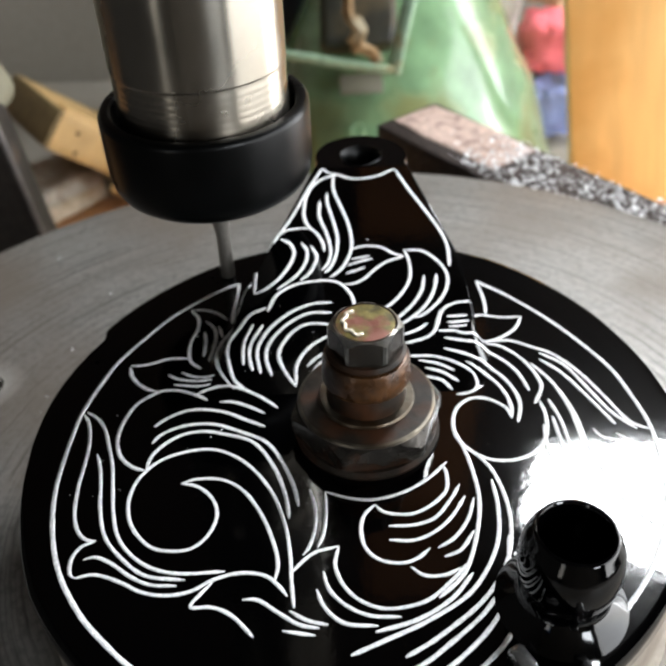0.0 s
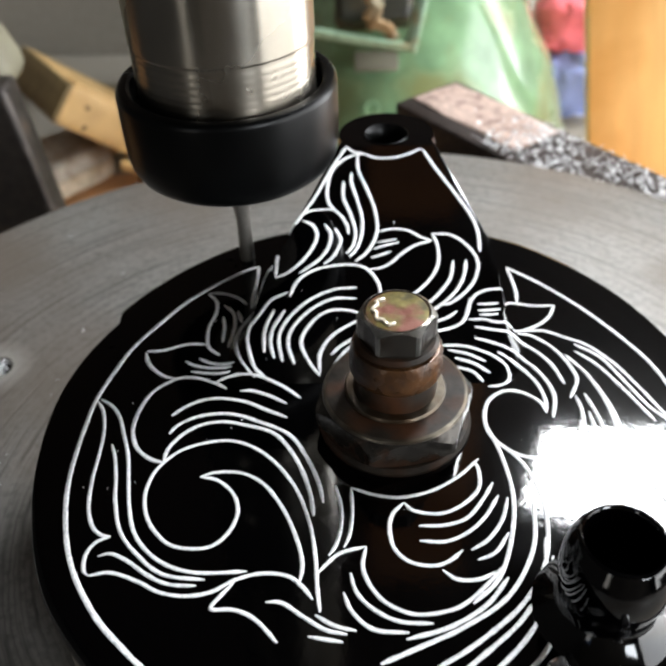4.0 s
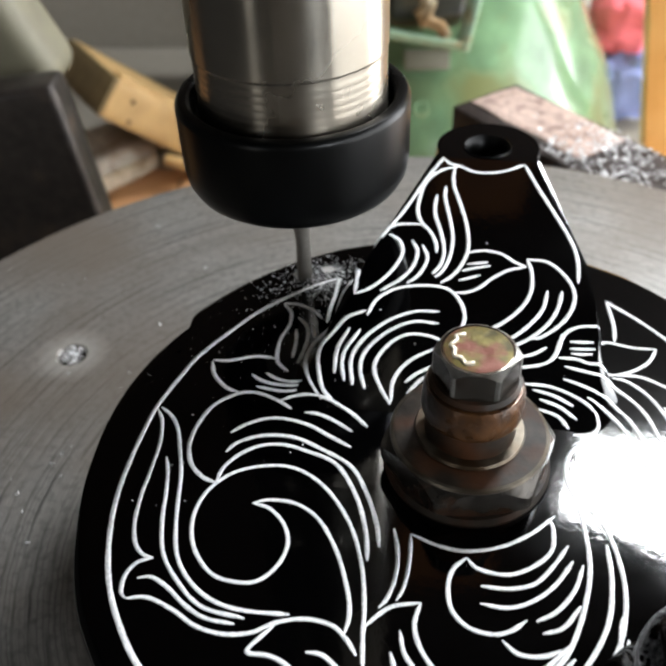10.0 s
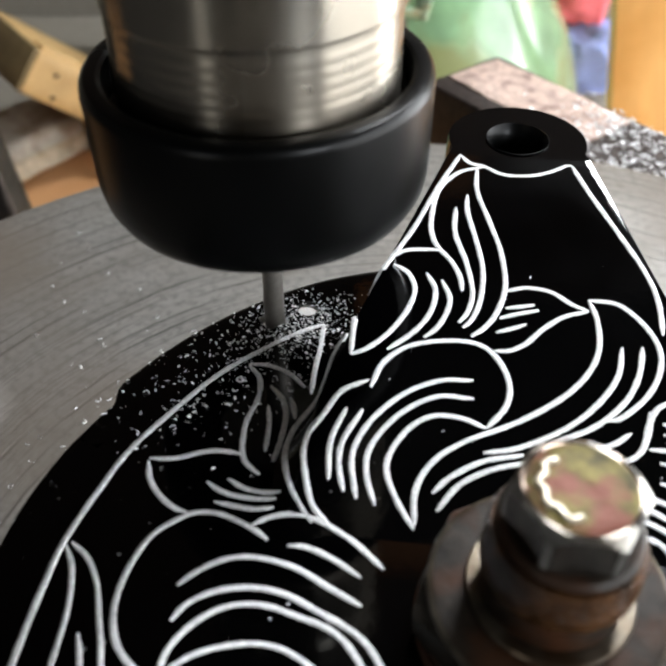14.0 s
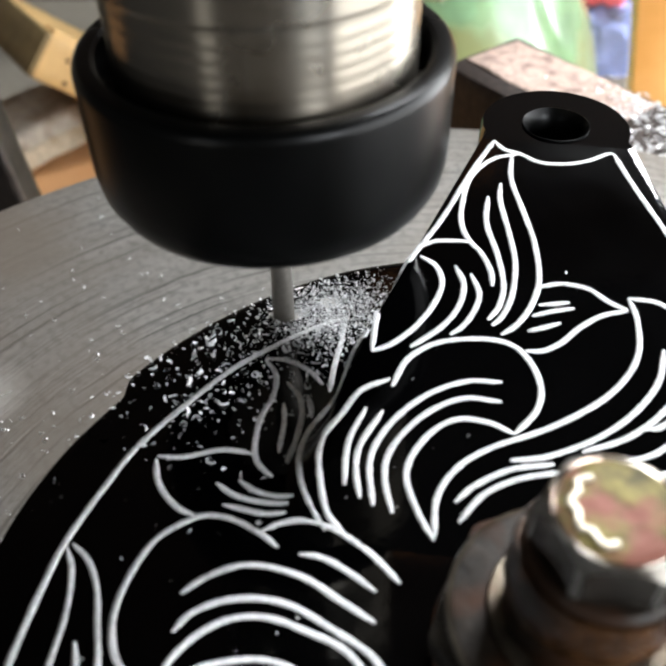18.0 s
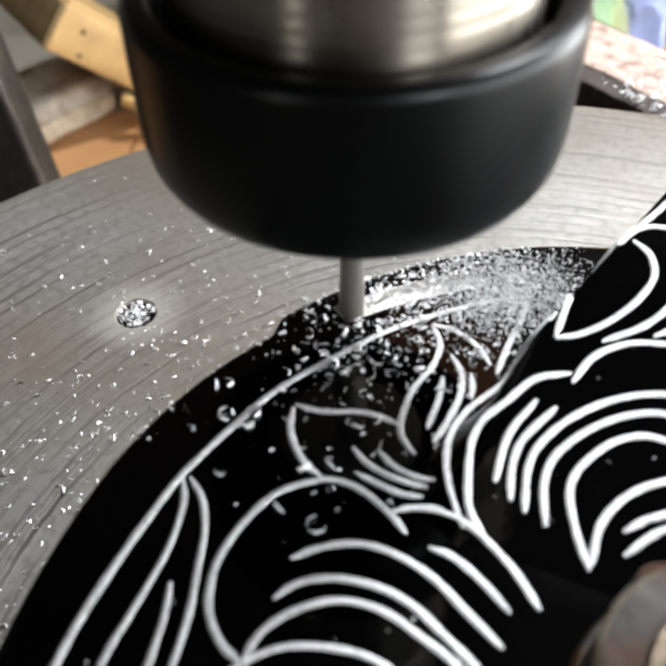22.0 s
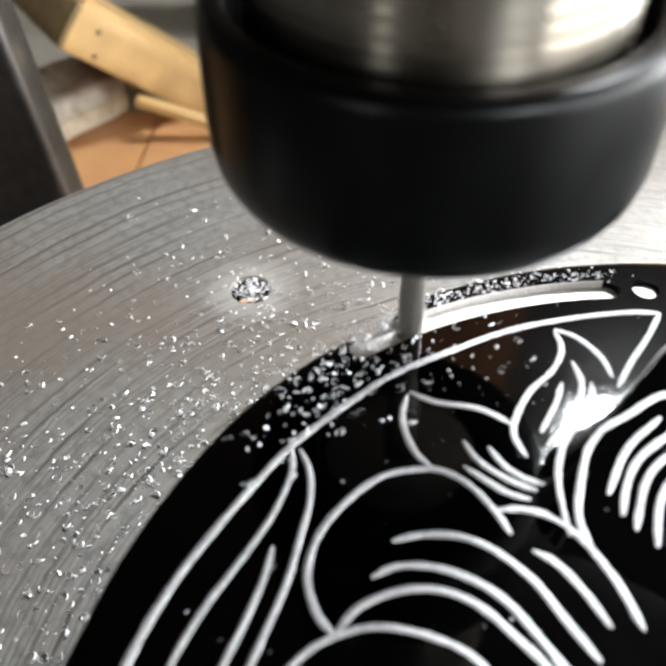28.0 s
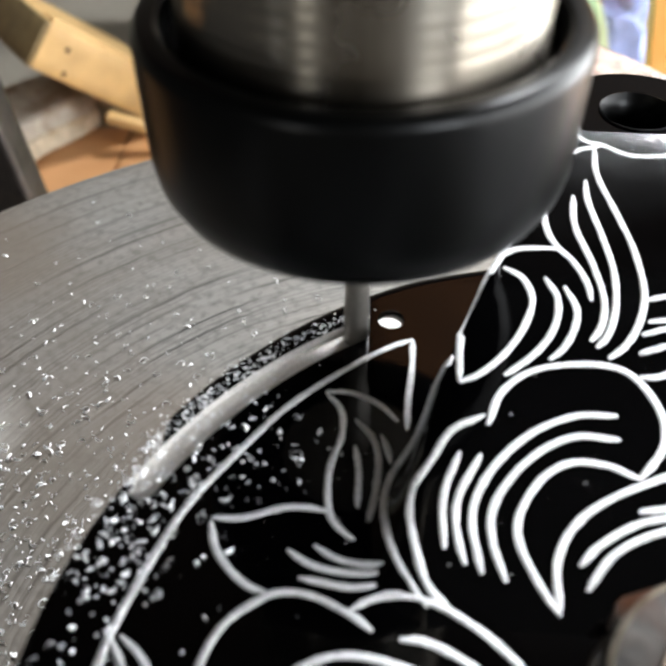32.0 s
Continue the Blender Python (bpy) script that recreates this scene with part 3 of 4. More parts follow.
# the flat faces keep a crisp edge against the rounded sides
flat_edges = {k for p in lug.data.polygons if p.area > 60 * MM * MM and p.normal.z > 0.9 for k in p.edge_keys}
for e in lug.data.edges:
    if e.key in flat_edges:
        e.use_edge_sharp = True

# added black liner and plug put the through hole's shade into colour
part("hole_dark_liner", lathe([(4.75, 54.5), (5.04, 54.5), (5.04, 61.38), (5.64, 62.58), (6.12, 63.5), (6.0, 63.55), (5.5, 62.7), (4.75, 61.5)], 72, (1.0, 94.2), True), M_NUT, lug, "dark lining that paints the bore's shade")
part("hole_dark_plug", lathe([(0, 54.5), (5.05, 54.5), (5.05, 53), (0, 53)], 48, (1.0, 94.2)), M_NUT, lug)

# oil filler neck and its hold-down
NECK = (34.6, -41.2)
neck = part("filler_neck", lathe([(5.8, 50), (5.8, 63.9), (6.0, 64.6), (6.3, 64.95), (6.7, 64.9), (7.0, 64.5), (7.2, 63.9), (7.8, 62.9), (8.4, 61.2), (8.75, 58.8), (8.8, 56.5), (8.55, 54), (8.0, 52), (7.6, 50.6), (7.5, 49.4), (8.4, 48), (10.6, 46.2), (12.0, TOP - 0.3), (5.8, TOP - 0.3)], 72, NECK, True), M_BLACK, cover, "gloss black open filler neck", 50)
part("neck_bottom", lathe([(0, 51), (5.9, 51), (5.9, 50), (0, 50)], 40, NECK), M_NUT, neck)
for dx, dy, turn in ((-8.5, -12.5, 30), (2.0, -15.4, 0)):
    clip = part("spring_clip", block(3.0, 6.0, 2.6, 0.7), M_RIMSTEEL, neck, "bright steel clip")
    clip.matrix_local = pose((NECK[0] + dx) * MM, (NECK[1] + dy) * MM, 46.6 * MM, 8, 0, turn)


LUG_LINE = lug_outline(0.0)


def surface(x, y):
    """The height of the cover's face in mm."""
    line = LUG_LINE
    best, inside, n = 1e9, False, len(line)
    for i in range(n):
        a, b = line[i], line[(i + 1) % n]
        d = b - a
        k = min(1, max(0, ((x - a[0]) * d[0] + (y - a[1]) * d[1]) / (d @ d + 1e-9)))
        best = min(best, math.hypot(x - a[0] - k * d[0], y - a[1] - k * d[1]))
        if (a[1] > y) != (b[1] > y) and x < (b[0] - a[0]) * (y - a[1]) / (b[1] - a[1]) + a[0]:
            inside = not inside
    h = max(TOP, lug_height(y))
    if inside:
        return h
    k = min(1, best / lug_flare(y))
    return h + (TOP - h) * k * k * (3 - 2 * k)


def engrave(width, *points):
    """One engraved line of the ornament: a shallow rounded cut, bright to the metal, tapering to its ends."""
    line = glide(points, 0.5)
    bm = bmesh.new()
    rows = []
    n = len(line)
    length = sum(np.linalg.norm(b - a) for a, b in zip(line, line[1:]))
    run = 0.0
    for i, p in enumerate(line):
        d = line[min(i + 1, n - 1)] - line[max(i - 1, 0)]
        d = d / (np.linalg.norm(d) + 1e-9)
        side = np.array((-d[1], d[0]))
        run += np.linalg.norm(line[i] - line[i - 1]) if i else 0
        ends = min(run, length - run)
        w = width / 2 * min(1.0, 0.45 + ends / 3.0) * (0.85 + 0.12 * noise.noise((p[0] * 0.5, p[1] * 0.5, 3.0)) + 0.16 * noise.noise((p[0] * 2.2, p[1] * 2.2, 9.0)))
        row = []
        for k, lift in ((-1, -0.05), (-0.75, 0.06), (0, 0.10), (0.75, 0.06), (1, -0.05)):
            q = p + side * w * k
            row.append(bm.verts.new((q[0] * MM, q[1] * MM, (surface(p[0], p[1]) + lift) * MM)))
        rows.append(row)
    for a, b in zip(rows, rows[1:]):
        for k in range(4):
            bm.faces.new((a[k], a[k + 1], b[k + 1], b[k]))
    return part("engraved_line", bm, M_CUT, cover, angle=60)


# border
engrave(1.25, (-32.6, 56.6), (-36.5, 54.2), (-42.0, 49.4), (-48.8, 42.1), (-54.0, 33.9), (-58.9, 24.8), (-61.3, 16.8), (-63.3, 7.9), (-63.7, 0.4), (-63.7, -7.4), (-63.3, -14.0), (-62.2, -20.5), (-60.2, -27.4), (-57.9, -33.0), (-54.8, -38.3), (-50.3, -44.1), (-45.6, -48.6), (-40.0, -53.2), (-33.5, -57.3))
engrave(1.25, (31.0, 55.7), (38.9, 48.4), (47.0, 38.8), (53.4, 29.0), (58.2, 19.7), (60.7, 10.2), (62.1, 1.6), (61.8, -5.8), (60.3, -16.0), (56.8, -26.6), (51.2, -36.4), (43.8, -45.2))
# bud
engrave(1.15, (-32.6, 56.6), (-32.5, 50.7), (-32.8, 44.8), (-32.7, 39.3))
engrave(1.15, (-44.0, 44.9), (-41.7, 41.9), (-41.2, 37.5), (-42.2, 32.3), (-41.9, 27.3), (-41.0, 24.6), (-39.6, 23.2), (-38.2, 22.2))
engrave(1.15, (-44.1, 45.1), (-40.6, 45.2), (-36.7, 43.5), (-33.9, 40.7))
engrave(1.15, (-39.3, 36.1), (-38.5, 32.2), (-38.2, 26.6))
engrave(1.15, (-39.6, 40.5), (-37.1, 37.6), (-36.1, 33.9), (-36.2, 28.8), (-36.7, 24.8))
engrave(1.15, (-36.0, 38.2), (-35.2, 36.3), (-34.5, 33.7))
# leaf
engrave(1.15, (-55.5, 23.5), (-51.7, 23.9), (-47.1, 25.8), (-44.2, 26.1), (-41.7, 25.8))
engrave(1.15, (-55.5, 23.0), (-54.3, 19.6), (-52.1, 16.9), (-49.6, 15.1), (-47.4, 14.5))
engrave(1.15, (-45.8, 20.1), (-43.0, 18.5), (-39.5, 17.9), (-35.1, 18.1))
engrave(1.15, (-42.8, 21.0), (-39.9, 19.5), (-36.8, 19.1), (-34.6, 19.2))
engrave(1.15, (-44.0, 16.7), (-40.8, 16.3), (-37.9, 16.1), (-35.2, 16.7))
# lobe
engrave(1.15, (-35.2, 11.2), (-37.7, 12.8), (-42.1, 14.6), (-45.7, 14.7), (-48.4, 13.3), (-51.6, 9.9), (-53.2, 4.7), (-53.5, -0.3), (-52.5, -4.1), (-50.9, -6.7), (-48.2, -8.9), (-45.4, -9.8))
engrave(1.15, (-37.9, 13.3), (-35.6, 14.9), (-32.7, 15.6), (-28.7, 15.0), (-23.5, 12.4), (-18.8, 8.3))
engrave(1.15, (-32.3, 10.6), (-29.5, 10.6), (-25.7, 9.1), (-21.7, 6.7))
engrave(1.15, (-46.0, 3.0), (-43.7, 5.5), (-40.1, 7.7), (-36.1, 8.3), (-30.8, 7.3), (-26.0, 4.9), (-21.3, 2.6))
engrave(1.15, (-45.6, -2.1), (-44.1, 0.5), (-40.7, 2.7), (-36.4, 3.7), (-32.1, 3.4), (-27.6, 1.6), (-20.8, -2.0), (-16.9, -7.8), (-14.1, -14.4), (-12.9, -19.6))
engrave(1.15, (-45.4, -9.5), (-45.0, -5.9), (-42.7, -2.2), (-39.2, 0.5), (-35.0, 1.4), (-30.5, 0.6), (-23.6, -2.0), (-18.6, -9.0), (-15.7, -16.6), (-14.6, -22.7))
# scroll
engrave(0.98, (-37.4, -13.4), (-33.9, -14.2), (-30.5, -17.3), (-29.0, -21.4), (-29.9, -25.9), (-32.7, -29.3), (-36.7, -30.0), (-40.9, -29.0), (-44.8, -25.2), (-46.9, -20.7), (-47.4, -16.0), (-46.1, -11.1), (-42.0, -6.4), (-35.1, -4.0), (-29.6, -4.7), (-24.0, -8.5), (-18.7, -15.5), (-15.4, -23.7), (-13.9, -31.2), (-13.3, -37.4), (-12.6, -42.4))
engrave(0.98, (-37.4, -13.4), (-34.1, -12.2), (-28.9, -12.5), (-24.2, -15.6), (-20.0, -21.8), (-17.2, -28.5), (-16.1, -33.1), (-16.4, -36.6))
# side leaf
engrave(0.98, (-62.9, 7.4), (-60.8, 3.9), (-59.3, -2.3), (-58.8, -10.4), (-58.7, -14.0), (-57.8, -20.4), (-56.1, -24.9), (-53.9, -27.1), (-51.8, -27.5))
engrave(0.98, (-62.2, 7.9), (-59.2, 5.7), (-56.8, 2.2), (-55.1, -2.1), (-52.9, -8.1), (-51.4, -14.5), (-50.0, -20.3), (-47.9, -26.2), (-44.6, -30.5), (-40.1, -33.6), (-34.4, -35.0), (-25.8, -34.6))
engrave(0.98, (-56.9, -5.0), (-55.4, -8.7), (-54.0, -14.1), (-52.9, -19.3), (-50.4, -26.3), (-46.1, -31.4), (-40.6, -35.4), (-33.0, -36.4))
engrave(0.98, (-51.8, -27.5), (-54.3, -28.8), (-55.5, -31.6), (-55.0, -34.8), (-53.8, -35.8))
engrave(0.98, (-53.2, -31.8), (-50.9, -31.2), (-47.4, -32.8), (-43.7, -35.4), (-39.5, -37.3), (-34.4, -37.6))
engrave(0.98, (-53.8, -35.8), (-50.1, -35.1), (-45.0, -36.8), (-40.7, -38.9), (-36.0, -39.6), (-31.5, -38.7), (-27.9, -36.4), (-23.4, -35.0), (-18.7, -35.4), (-15.9, -37.5), (-13.9, -40.0))
engrave(0.98, (-27.9, -36.9), (-29.9, -39.5), (-31.2, -42.0), (-27.3, -42.1), (-23.4, -43.9), (-19.4, -48.0))
engrave(0.98, (-22.0, -40.6), (-19.2, -40.7), (-15.3, -43.3), (-11.5, -45.6), (-7.9, -46.3))
engrave(0.98, (-13.4, -42.9), (-10.1, -44.8), (-6.4, -45.7))
engrave(0.98, (-14.4, -46.8), (-8.6, -47.7))
# lower petals
engrave(0.98, (-10.8, -15.2), (-9.5, -20.6), (-9.5, -25.5), (-10.4, -29.3), (-11.5, -31.2))
engrave(0.98, (-7.7, -15.9), (-7.4, -21.6), (-7.8, -26.5), (-8.8, -29.5))
engrave(0.98, (-7.7, -15.9), (-3.0, -17.6), (2.0, -18.1), (7.9, -16.4), (13.2, -12.9), (17.5, -8.4))
engrave(0.98, (-13.1, -34.8), (-12.6, -33.9), (-9.5, -30.7), (-4.8, -29.2))
engrave(0.98, (-4.8, -29.2), (-5.4, -33.3), (-4.1, -37.2), (-1.2, -40.6), (3.2, -42.5), (8.4, -42.0), (12.2, -40.3), (16.4, -36.4), (19.0, -33.3))
engrave(0.98, (-7.6, -34.7), (-6.4, -38.6), (-3.4, -41.8), (0.9, -43.9), (6.4, -44.2))
engrave(0.98, (-8.7, -38.6), (-7.1, -42.3), (-3.5, -45.4), (2.3, -45.9))
engrave(0.98, (2.3, -19.4), (0.2, -21.9), (-0.5, -25.4), (0.3, -29.6), (2.9, -32.3), (6.8, -33.1), (9.9, -32.1), (12.5, -29.8))
engrave(0.98, (2.3, -19.4), (4.3, -21.3), (9.2, -21.8), (13.4, -19.7), (16.7, -16.0), (17.2, -11.7), (16.6, -9.0))
engrave(0.98, (4.9, -24.6), (9.8, -24.4), (14.0, -22.7), (17.2, -18.6), (19.6, -14.4))
engrave(0.98, (4.9, -27.9), (9.5, -28.0), (13.6, -26.1), (17.2, -22.6), (20.3, -17.5))
engrave(0.98, (14.0, -29.8), (17.4, -27.4), (20.4, -23.0), (22.0, -18.0))
engrave(0.98, (15.0, -31.8), (18.3, -30.2), (21.2, -25.9))
engrave(0.98, (8.6, -33.9), (11.1, -35.8), (14.9, -35.7), (17.8, -34.2))
# stems
engrave(1.08, (19.8, 1.2), (22.1, -7.4), (23.1, -17.6), (21.6, -26.8), (18.4, -35.3), (13.3, -40.5))
engrave(1.08, (21.2, -3.2), (26.2, -9.8), (28.4, -18.7), (28.1, -26.9), (25.8, -34.4), (20.7, -41.4), (12.7, -48.0), (6.7, -51.8))
engrave(1.08, (26.2, -13.2), (26.5, -20.8), (24.9, -29.8), (19.5, -38.9), (11.5, -44.7), (3.3, -48.7), (-2.5, -51.4))
engrave(1.08, (27.7, -26.9), (26.1, -35.4), (21.3, -43.1), (14.1, -49.6), (9.3, -53.2), (3.0, -56.4))
engrave(1.08, (28.3, -30.8), (26.8, -38.0), (21.6, -46.4), (14.4, -53.2), (7.5, -57.6))
engrave(1.08, (30.4, -33.5), (28.4, -41.5), (23.8, -49.2), (17.2, -55.6))
engrave(1.08, (19.9, -35.3), (15.6, -40.6), (9.3, -44.7), (1.8, -47.1))
# right leaf
engrave(1.15, (18.2, 29.8), (19.1, 33.8), (20.8, 36.8), (23.7, 38.4), (26.2, 38.7), (28.0, 39.3), (30.0, 40.9), (33.4, 40.3), (36.4, 39.8), (40.6, 40.0))
engrave(1.15, (40.6, 40.0), (38.8, 35.9), (35.8, 32.8), (32.5, 30.9), (29.9, 30.2))
engrave(1.15, (31.2, 55.2), (31.9, 50.3), (32.2, 45.6), (31.9, 41.2))
engrave(1.15, (18.8, 29.9), (22.4, 30.0), (25.2, 29.2), (29.9, 29.6))
engrave(1.15, (19.6, 36.0), (18.8, 32.2), (16.5, 28.5), (10.4, 26.4))
engrave(1.15, (21.2, 34.2), (26.1, 34.5))
engrave(1.15, (21.1, 32.4), (26.5, 32.8))
engrave(1.15, (21.4, 31.2), (23.7, 31.3), (25.8, 31.5))
engrave(1.15, (11.2, 22.8), (17.2, 22.7), (22.9, 20.5), (26.1, 17.6), (26.3, 14.1), (24.2, 12.4), (21.7, 12.0))
engrave(1.15, (13.6, 21.6), (18.0, 20.6), (21.8, 18.6))
engrave(1.15, (15.0, 19.5), (18.8, 18.3), (22.5, 15.6))
engrave(1.15, (14.9, 17.2), (18.7, 16.0), (20.9, 13.3))
# fan
engrave(1.15, (20.1, 27.9), (23.3, 27.3), (26.2, 26.8), (29.6, 26.6), (33.3, 23.9), (36.5, 19.0), (38.2, 12.8))
engrave(1.15, (19.8, 24.8), (23.0, 23.9), (26.3, 22.6), (28.8, 21.8), (30.9, 20.0), (32.8, 17.5), (34.7, 13.2), (35.4, 8.5), (34.1, 2.8))
engrave(1.15, (24.6, 21.0), (26.8, 19.8), (30.0, 17.2), (32.4, 12.8), (33.3, 8.1), (33.1, 4.6))
engrave(1.15, (33.0, 4.1), (32.1, 7.4), (28.7, 10.2), (24.9, 10.6), (21.3, 7.7), (19.9, 2.5), (20.8, -2.6), (24.8, -6.9), (29.9, -8.2), (35.4, -6.5), (39.3, -1.7), (40.4, 4.6), (39.9, 9.3))
engrave(1.15, (30.5, 29.5), (33.5, 28.8), (37.0, 25.5), (39.6, 21.0), (41.0, 16.5), (41.0, 13.5), (38.7, 8.5))
engrave(1.15, (29.9, 30.3), (32.5, 30.6), (36.7, 30.5), (41.1, 28.2), (45.7, 25.4), (50.4, 19.2), (54.3, 11.0), (57.9, 3.0), (61.7, 0.3))
engrave(1.15, (42.7, 25.9), (47.8, 21.2), (51.8, 12.4), (54.9, 5.6), (59.1, 0.4))
engrave(1.15, (42.3, 23.6), (46.4, 19.0), (49.9, 12.5), (52.5, 7.0), (54.9, 1.7))
engrave(1.15, (40.1, 22.1), (43.8, 15.5), (46.0, 7.1), (46.7, -0.6), (46.7, -6.1))
engrave(1.15, (41.9, 9.9), (43.4, 3.3), (44.0, -5.4))
engrave(1.15, (44.5, 14.0), (46.7, 5.8), (47.7, -4.3), (49.2, -11.4), (52.1, -20.1), (56.9, -26.2))
engrave(1.15, (49.7, 0.6), (51.3, -1.9), (54.3, -2.6))
engrave(1.15, (54.3, -0.8), (57.9, -3.9), (60.7, -3.3))
engrave(1.15, (39.5, 2.1), (39.1, -5.4), (40.0, -10.1))
engrave(1.15, (41.8, 4.6), (42.2, -3.0), (42.2, -7.8))
# lug leaves
engrave(1.15, (-10.1, 87.4), (-14.0, 79.0), (-17.9, 69.0), (-21.7, 61.4), (-25.3, 54.3), (-26.5, 49.3), (-26.6, 42.2))
engrave(1.15, (-10.1, 87.4), (-8.1, 85.4), (-5.7, 84.8), (-1.9, 83.0), (2.7, 83.1), (6.5, 84.3), (9.6, 86.1), (10.7, 86.0))
engrave(1.15, (10.7, 86.0), (13.7, 79.1), (18.2, 69.9), (21.7, 62.2), (23.1, 56.4), (23.1, 50.0))
engrave(1.15, (-5.7, 84.6), (-10.3, 82.9), (-13.9, 78.0), (-14.9, 71.1), (-14.5, 67.4), (-13.3, 64.8), (-11.1, 62.2), (-9.5, 58.9), (-9.1, 55.9))
engrave(1.15, (-6.9, 84.2), (-6.8, 78.5), (-4.4, 71.0), (-2.6, 64.7), (-1.9, 57.8), (-3.2, 52.7), (-5.2, 49.3), (-7.5, 47.2))
engrave(1.15, (-8.6, 77.4), (-8.5, 73.5), (-6.9, 67.1), (-5.7, 60.9), (-6.0, 54.9), (-7.3, 50.8), (-8.9, 48.7))
engrave(1.15, (-10.6, 74.3), (-10.6, 68.6), (-8.6, 62.4), (-7.4, 56.5), (-8.0, 52.3), (-9.6, 49.6))
engrave(1.15, (-21.4, 62.2), (-19.0, 63.9), (-15.4, 64.4), (-13.3, 64.3))
engrave(1.15, (-20.9, 60.6), (-18.3, 59.1), (-17.0, 55.7), (-18.1, 51.5), (-20.5, 47.3), (-23.6, 44.0), (-26.6, 42.2))
engrave(1.15, (-15.2, 59.3), (-13.6, 56.0), (-14.1, 51.8), (-16.5, 47.7), (-20.9, 43.6))
engrave(1.15, (-12.6, 58.0), (-11.1, 54.5), (-11.7, 51.2), (-13.2, 48.3), (-15.1, 46.4))
engrave(1.15, (-2.2, 56.5), (1.5, 57.6), (5.6, 57.1), (8.9, 54.9), (11.6, 53.7))
engrave(1.15, (11.6, 53.7), (7.5, 52.3), (4.1, 49.7), (1.4, 46.8), (-1.2, 45.2), (-3.8, 44.8))
engrave(1.15, (-1.9, 53.2), (2.8, 54.2))
engrave(1.15, (-2.9, 51.1), (0.1, 52.3), (3.5, 53.2))
engrave(1.15, (-3.5, 48.3), (1.4, 50.3))
engrave(1.15, (11.7, 55.9), (12.8, 52.4), (12.8, 46.9), (10.9, 42.3), (6.9, 37.7), (-0.0, 32.9), (-8.0, 28.9), (-12.7, 25.3), (-15.1, 20.7), (-15.0, 15.4))
engrave(1.15, (11.7, 55.9), (16.4, 55.5), (20.1, 52.1), (22.2, 47.7), (21.8, 43.2), (19.4, 38.7), (15.4, 34.9), (12.9, 34.0))
engrave(1.15, (16.4, 47.2), (15.3, 41.9), (11.8, 36.7), (6.7, 32.2), (-0.1, 28.6), (-5.5, 27.2))
engrave(1.15, (19.6, 47.5), (18.5, 42.2), (15.6, 37.0), (10.4, 32.5), (4.2, 29.6))
engrave(1.15, (0.5, 27.4), (-5.5, 25.9), (-10.2, 23.0), (-12.7, 20.3))
engrave(1.15, (1.7, 26.5), (-4.3, 24.7), (-8.9, 21.9), (-12.0, 17.7))
engrave(1.15, (16.4, 32.3), (13.2, 30.1), (9.0, 28.7))
engrave(1.15, (-22.9, 36.6), (-21.3, 41.2), (-17.6, 44.5), (-12.4, 46.0), (-7.1, 46.1), (-3.8, 44.1), (-1.6, 39.8), (-1.9, 35.5), (-5.0, 31.2))
engrave(1.15, (-5.0, 31.2), (-8.7, 32.6), (-13.1, 32.6), (-16.6, 30.2), (-19.1, 26.1), (-19.4, 22.8), (-17.6, 18.7), (-15.0, 14.8))
engrave(1.15, (-7.0, 39.2), (-12.1, 38.8), (-17.1, 36.4), (-21.2, 32.6), (-23.9, 28.3), (-24.7, 24.3), (-23.5, 18.5))
engrave(1.15, (-6.9, 36.0), (-12.0, 36.1), (-16.3, 34.0), (-19.8, 30.6), (-22.2, 26.5), (-22.4, 22.6), (-20.8, 17.8))
engrave(1.15, (-23.8, 32.7), (-26.3, 27.4), (-26.5, 23.5), (-25.4, 19.3))
engrave(1.15, (-26.3, 32.8), (-28.1, 27.3), (-27.8, 20.9))
# roots
engrave(1.15, (-23.3, 37.9), (-27.3, 35.7), (-29.7, 31.5), (-31.6, 28.0), (-31.8, 24.0), (-29.8, 17.4), (-27.1, 14.6))
engrave(1.15, (-27.5, 46.0), (-30.0, 41.0), (-32.7, 35.6), (-34.6, 31.1), (-35.0, 26.2), (-33.4, 20.3), (-29.4, 14.4))

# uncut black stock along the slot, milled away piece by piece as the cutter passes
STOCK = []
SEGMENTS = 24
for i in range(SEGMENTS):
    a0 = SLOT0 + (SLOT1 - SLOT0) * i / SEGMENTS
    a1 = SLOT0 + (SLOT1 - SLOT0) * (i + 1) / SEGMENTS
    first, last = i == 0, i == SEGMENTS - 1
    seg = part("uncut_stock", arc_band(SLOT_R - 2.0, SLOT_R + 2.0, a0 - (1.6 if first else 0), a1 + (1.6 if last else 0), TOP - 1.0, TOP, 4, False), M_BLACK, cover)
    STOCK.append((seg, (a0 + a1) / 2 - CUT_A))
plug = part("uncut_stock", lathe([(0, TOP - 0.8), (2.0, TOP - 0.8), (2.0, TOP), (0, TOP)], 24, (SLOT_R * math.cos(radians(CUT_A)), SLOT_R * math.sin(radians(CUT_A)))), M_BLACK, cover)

# ---- the clamping bolt ----
BOLT = (1.1, 2.3)
bolt = thing("clamping_bolt", "zinc-plated hex bolt over rusty washers and large nut", "bolt")
RIDERS.append(bolt)


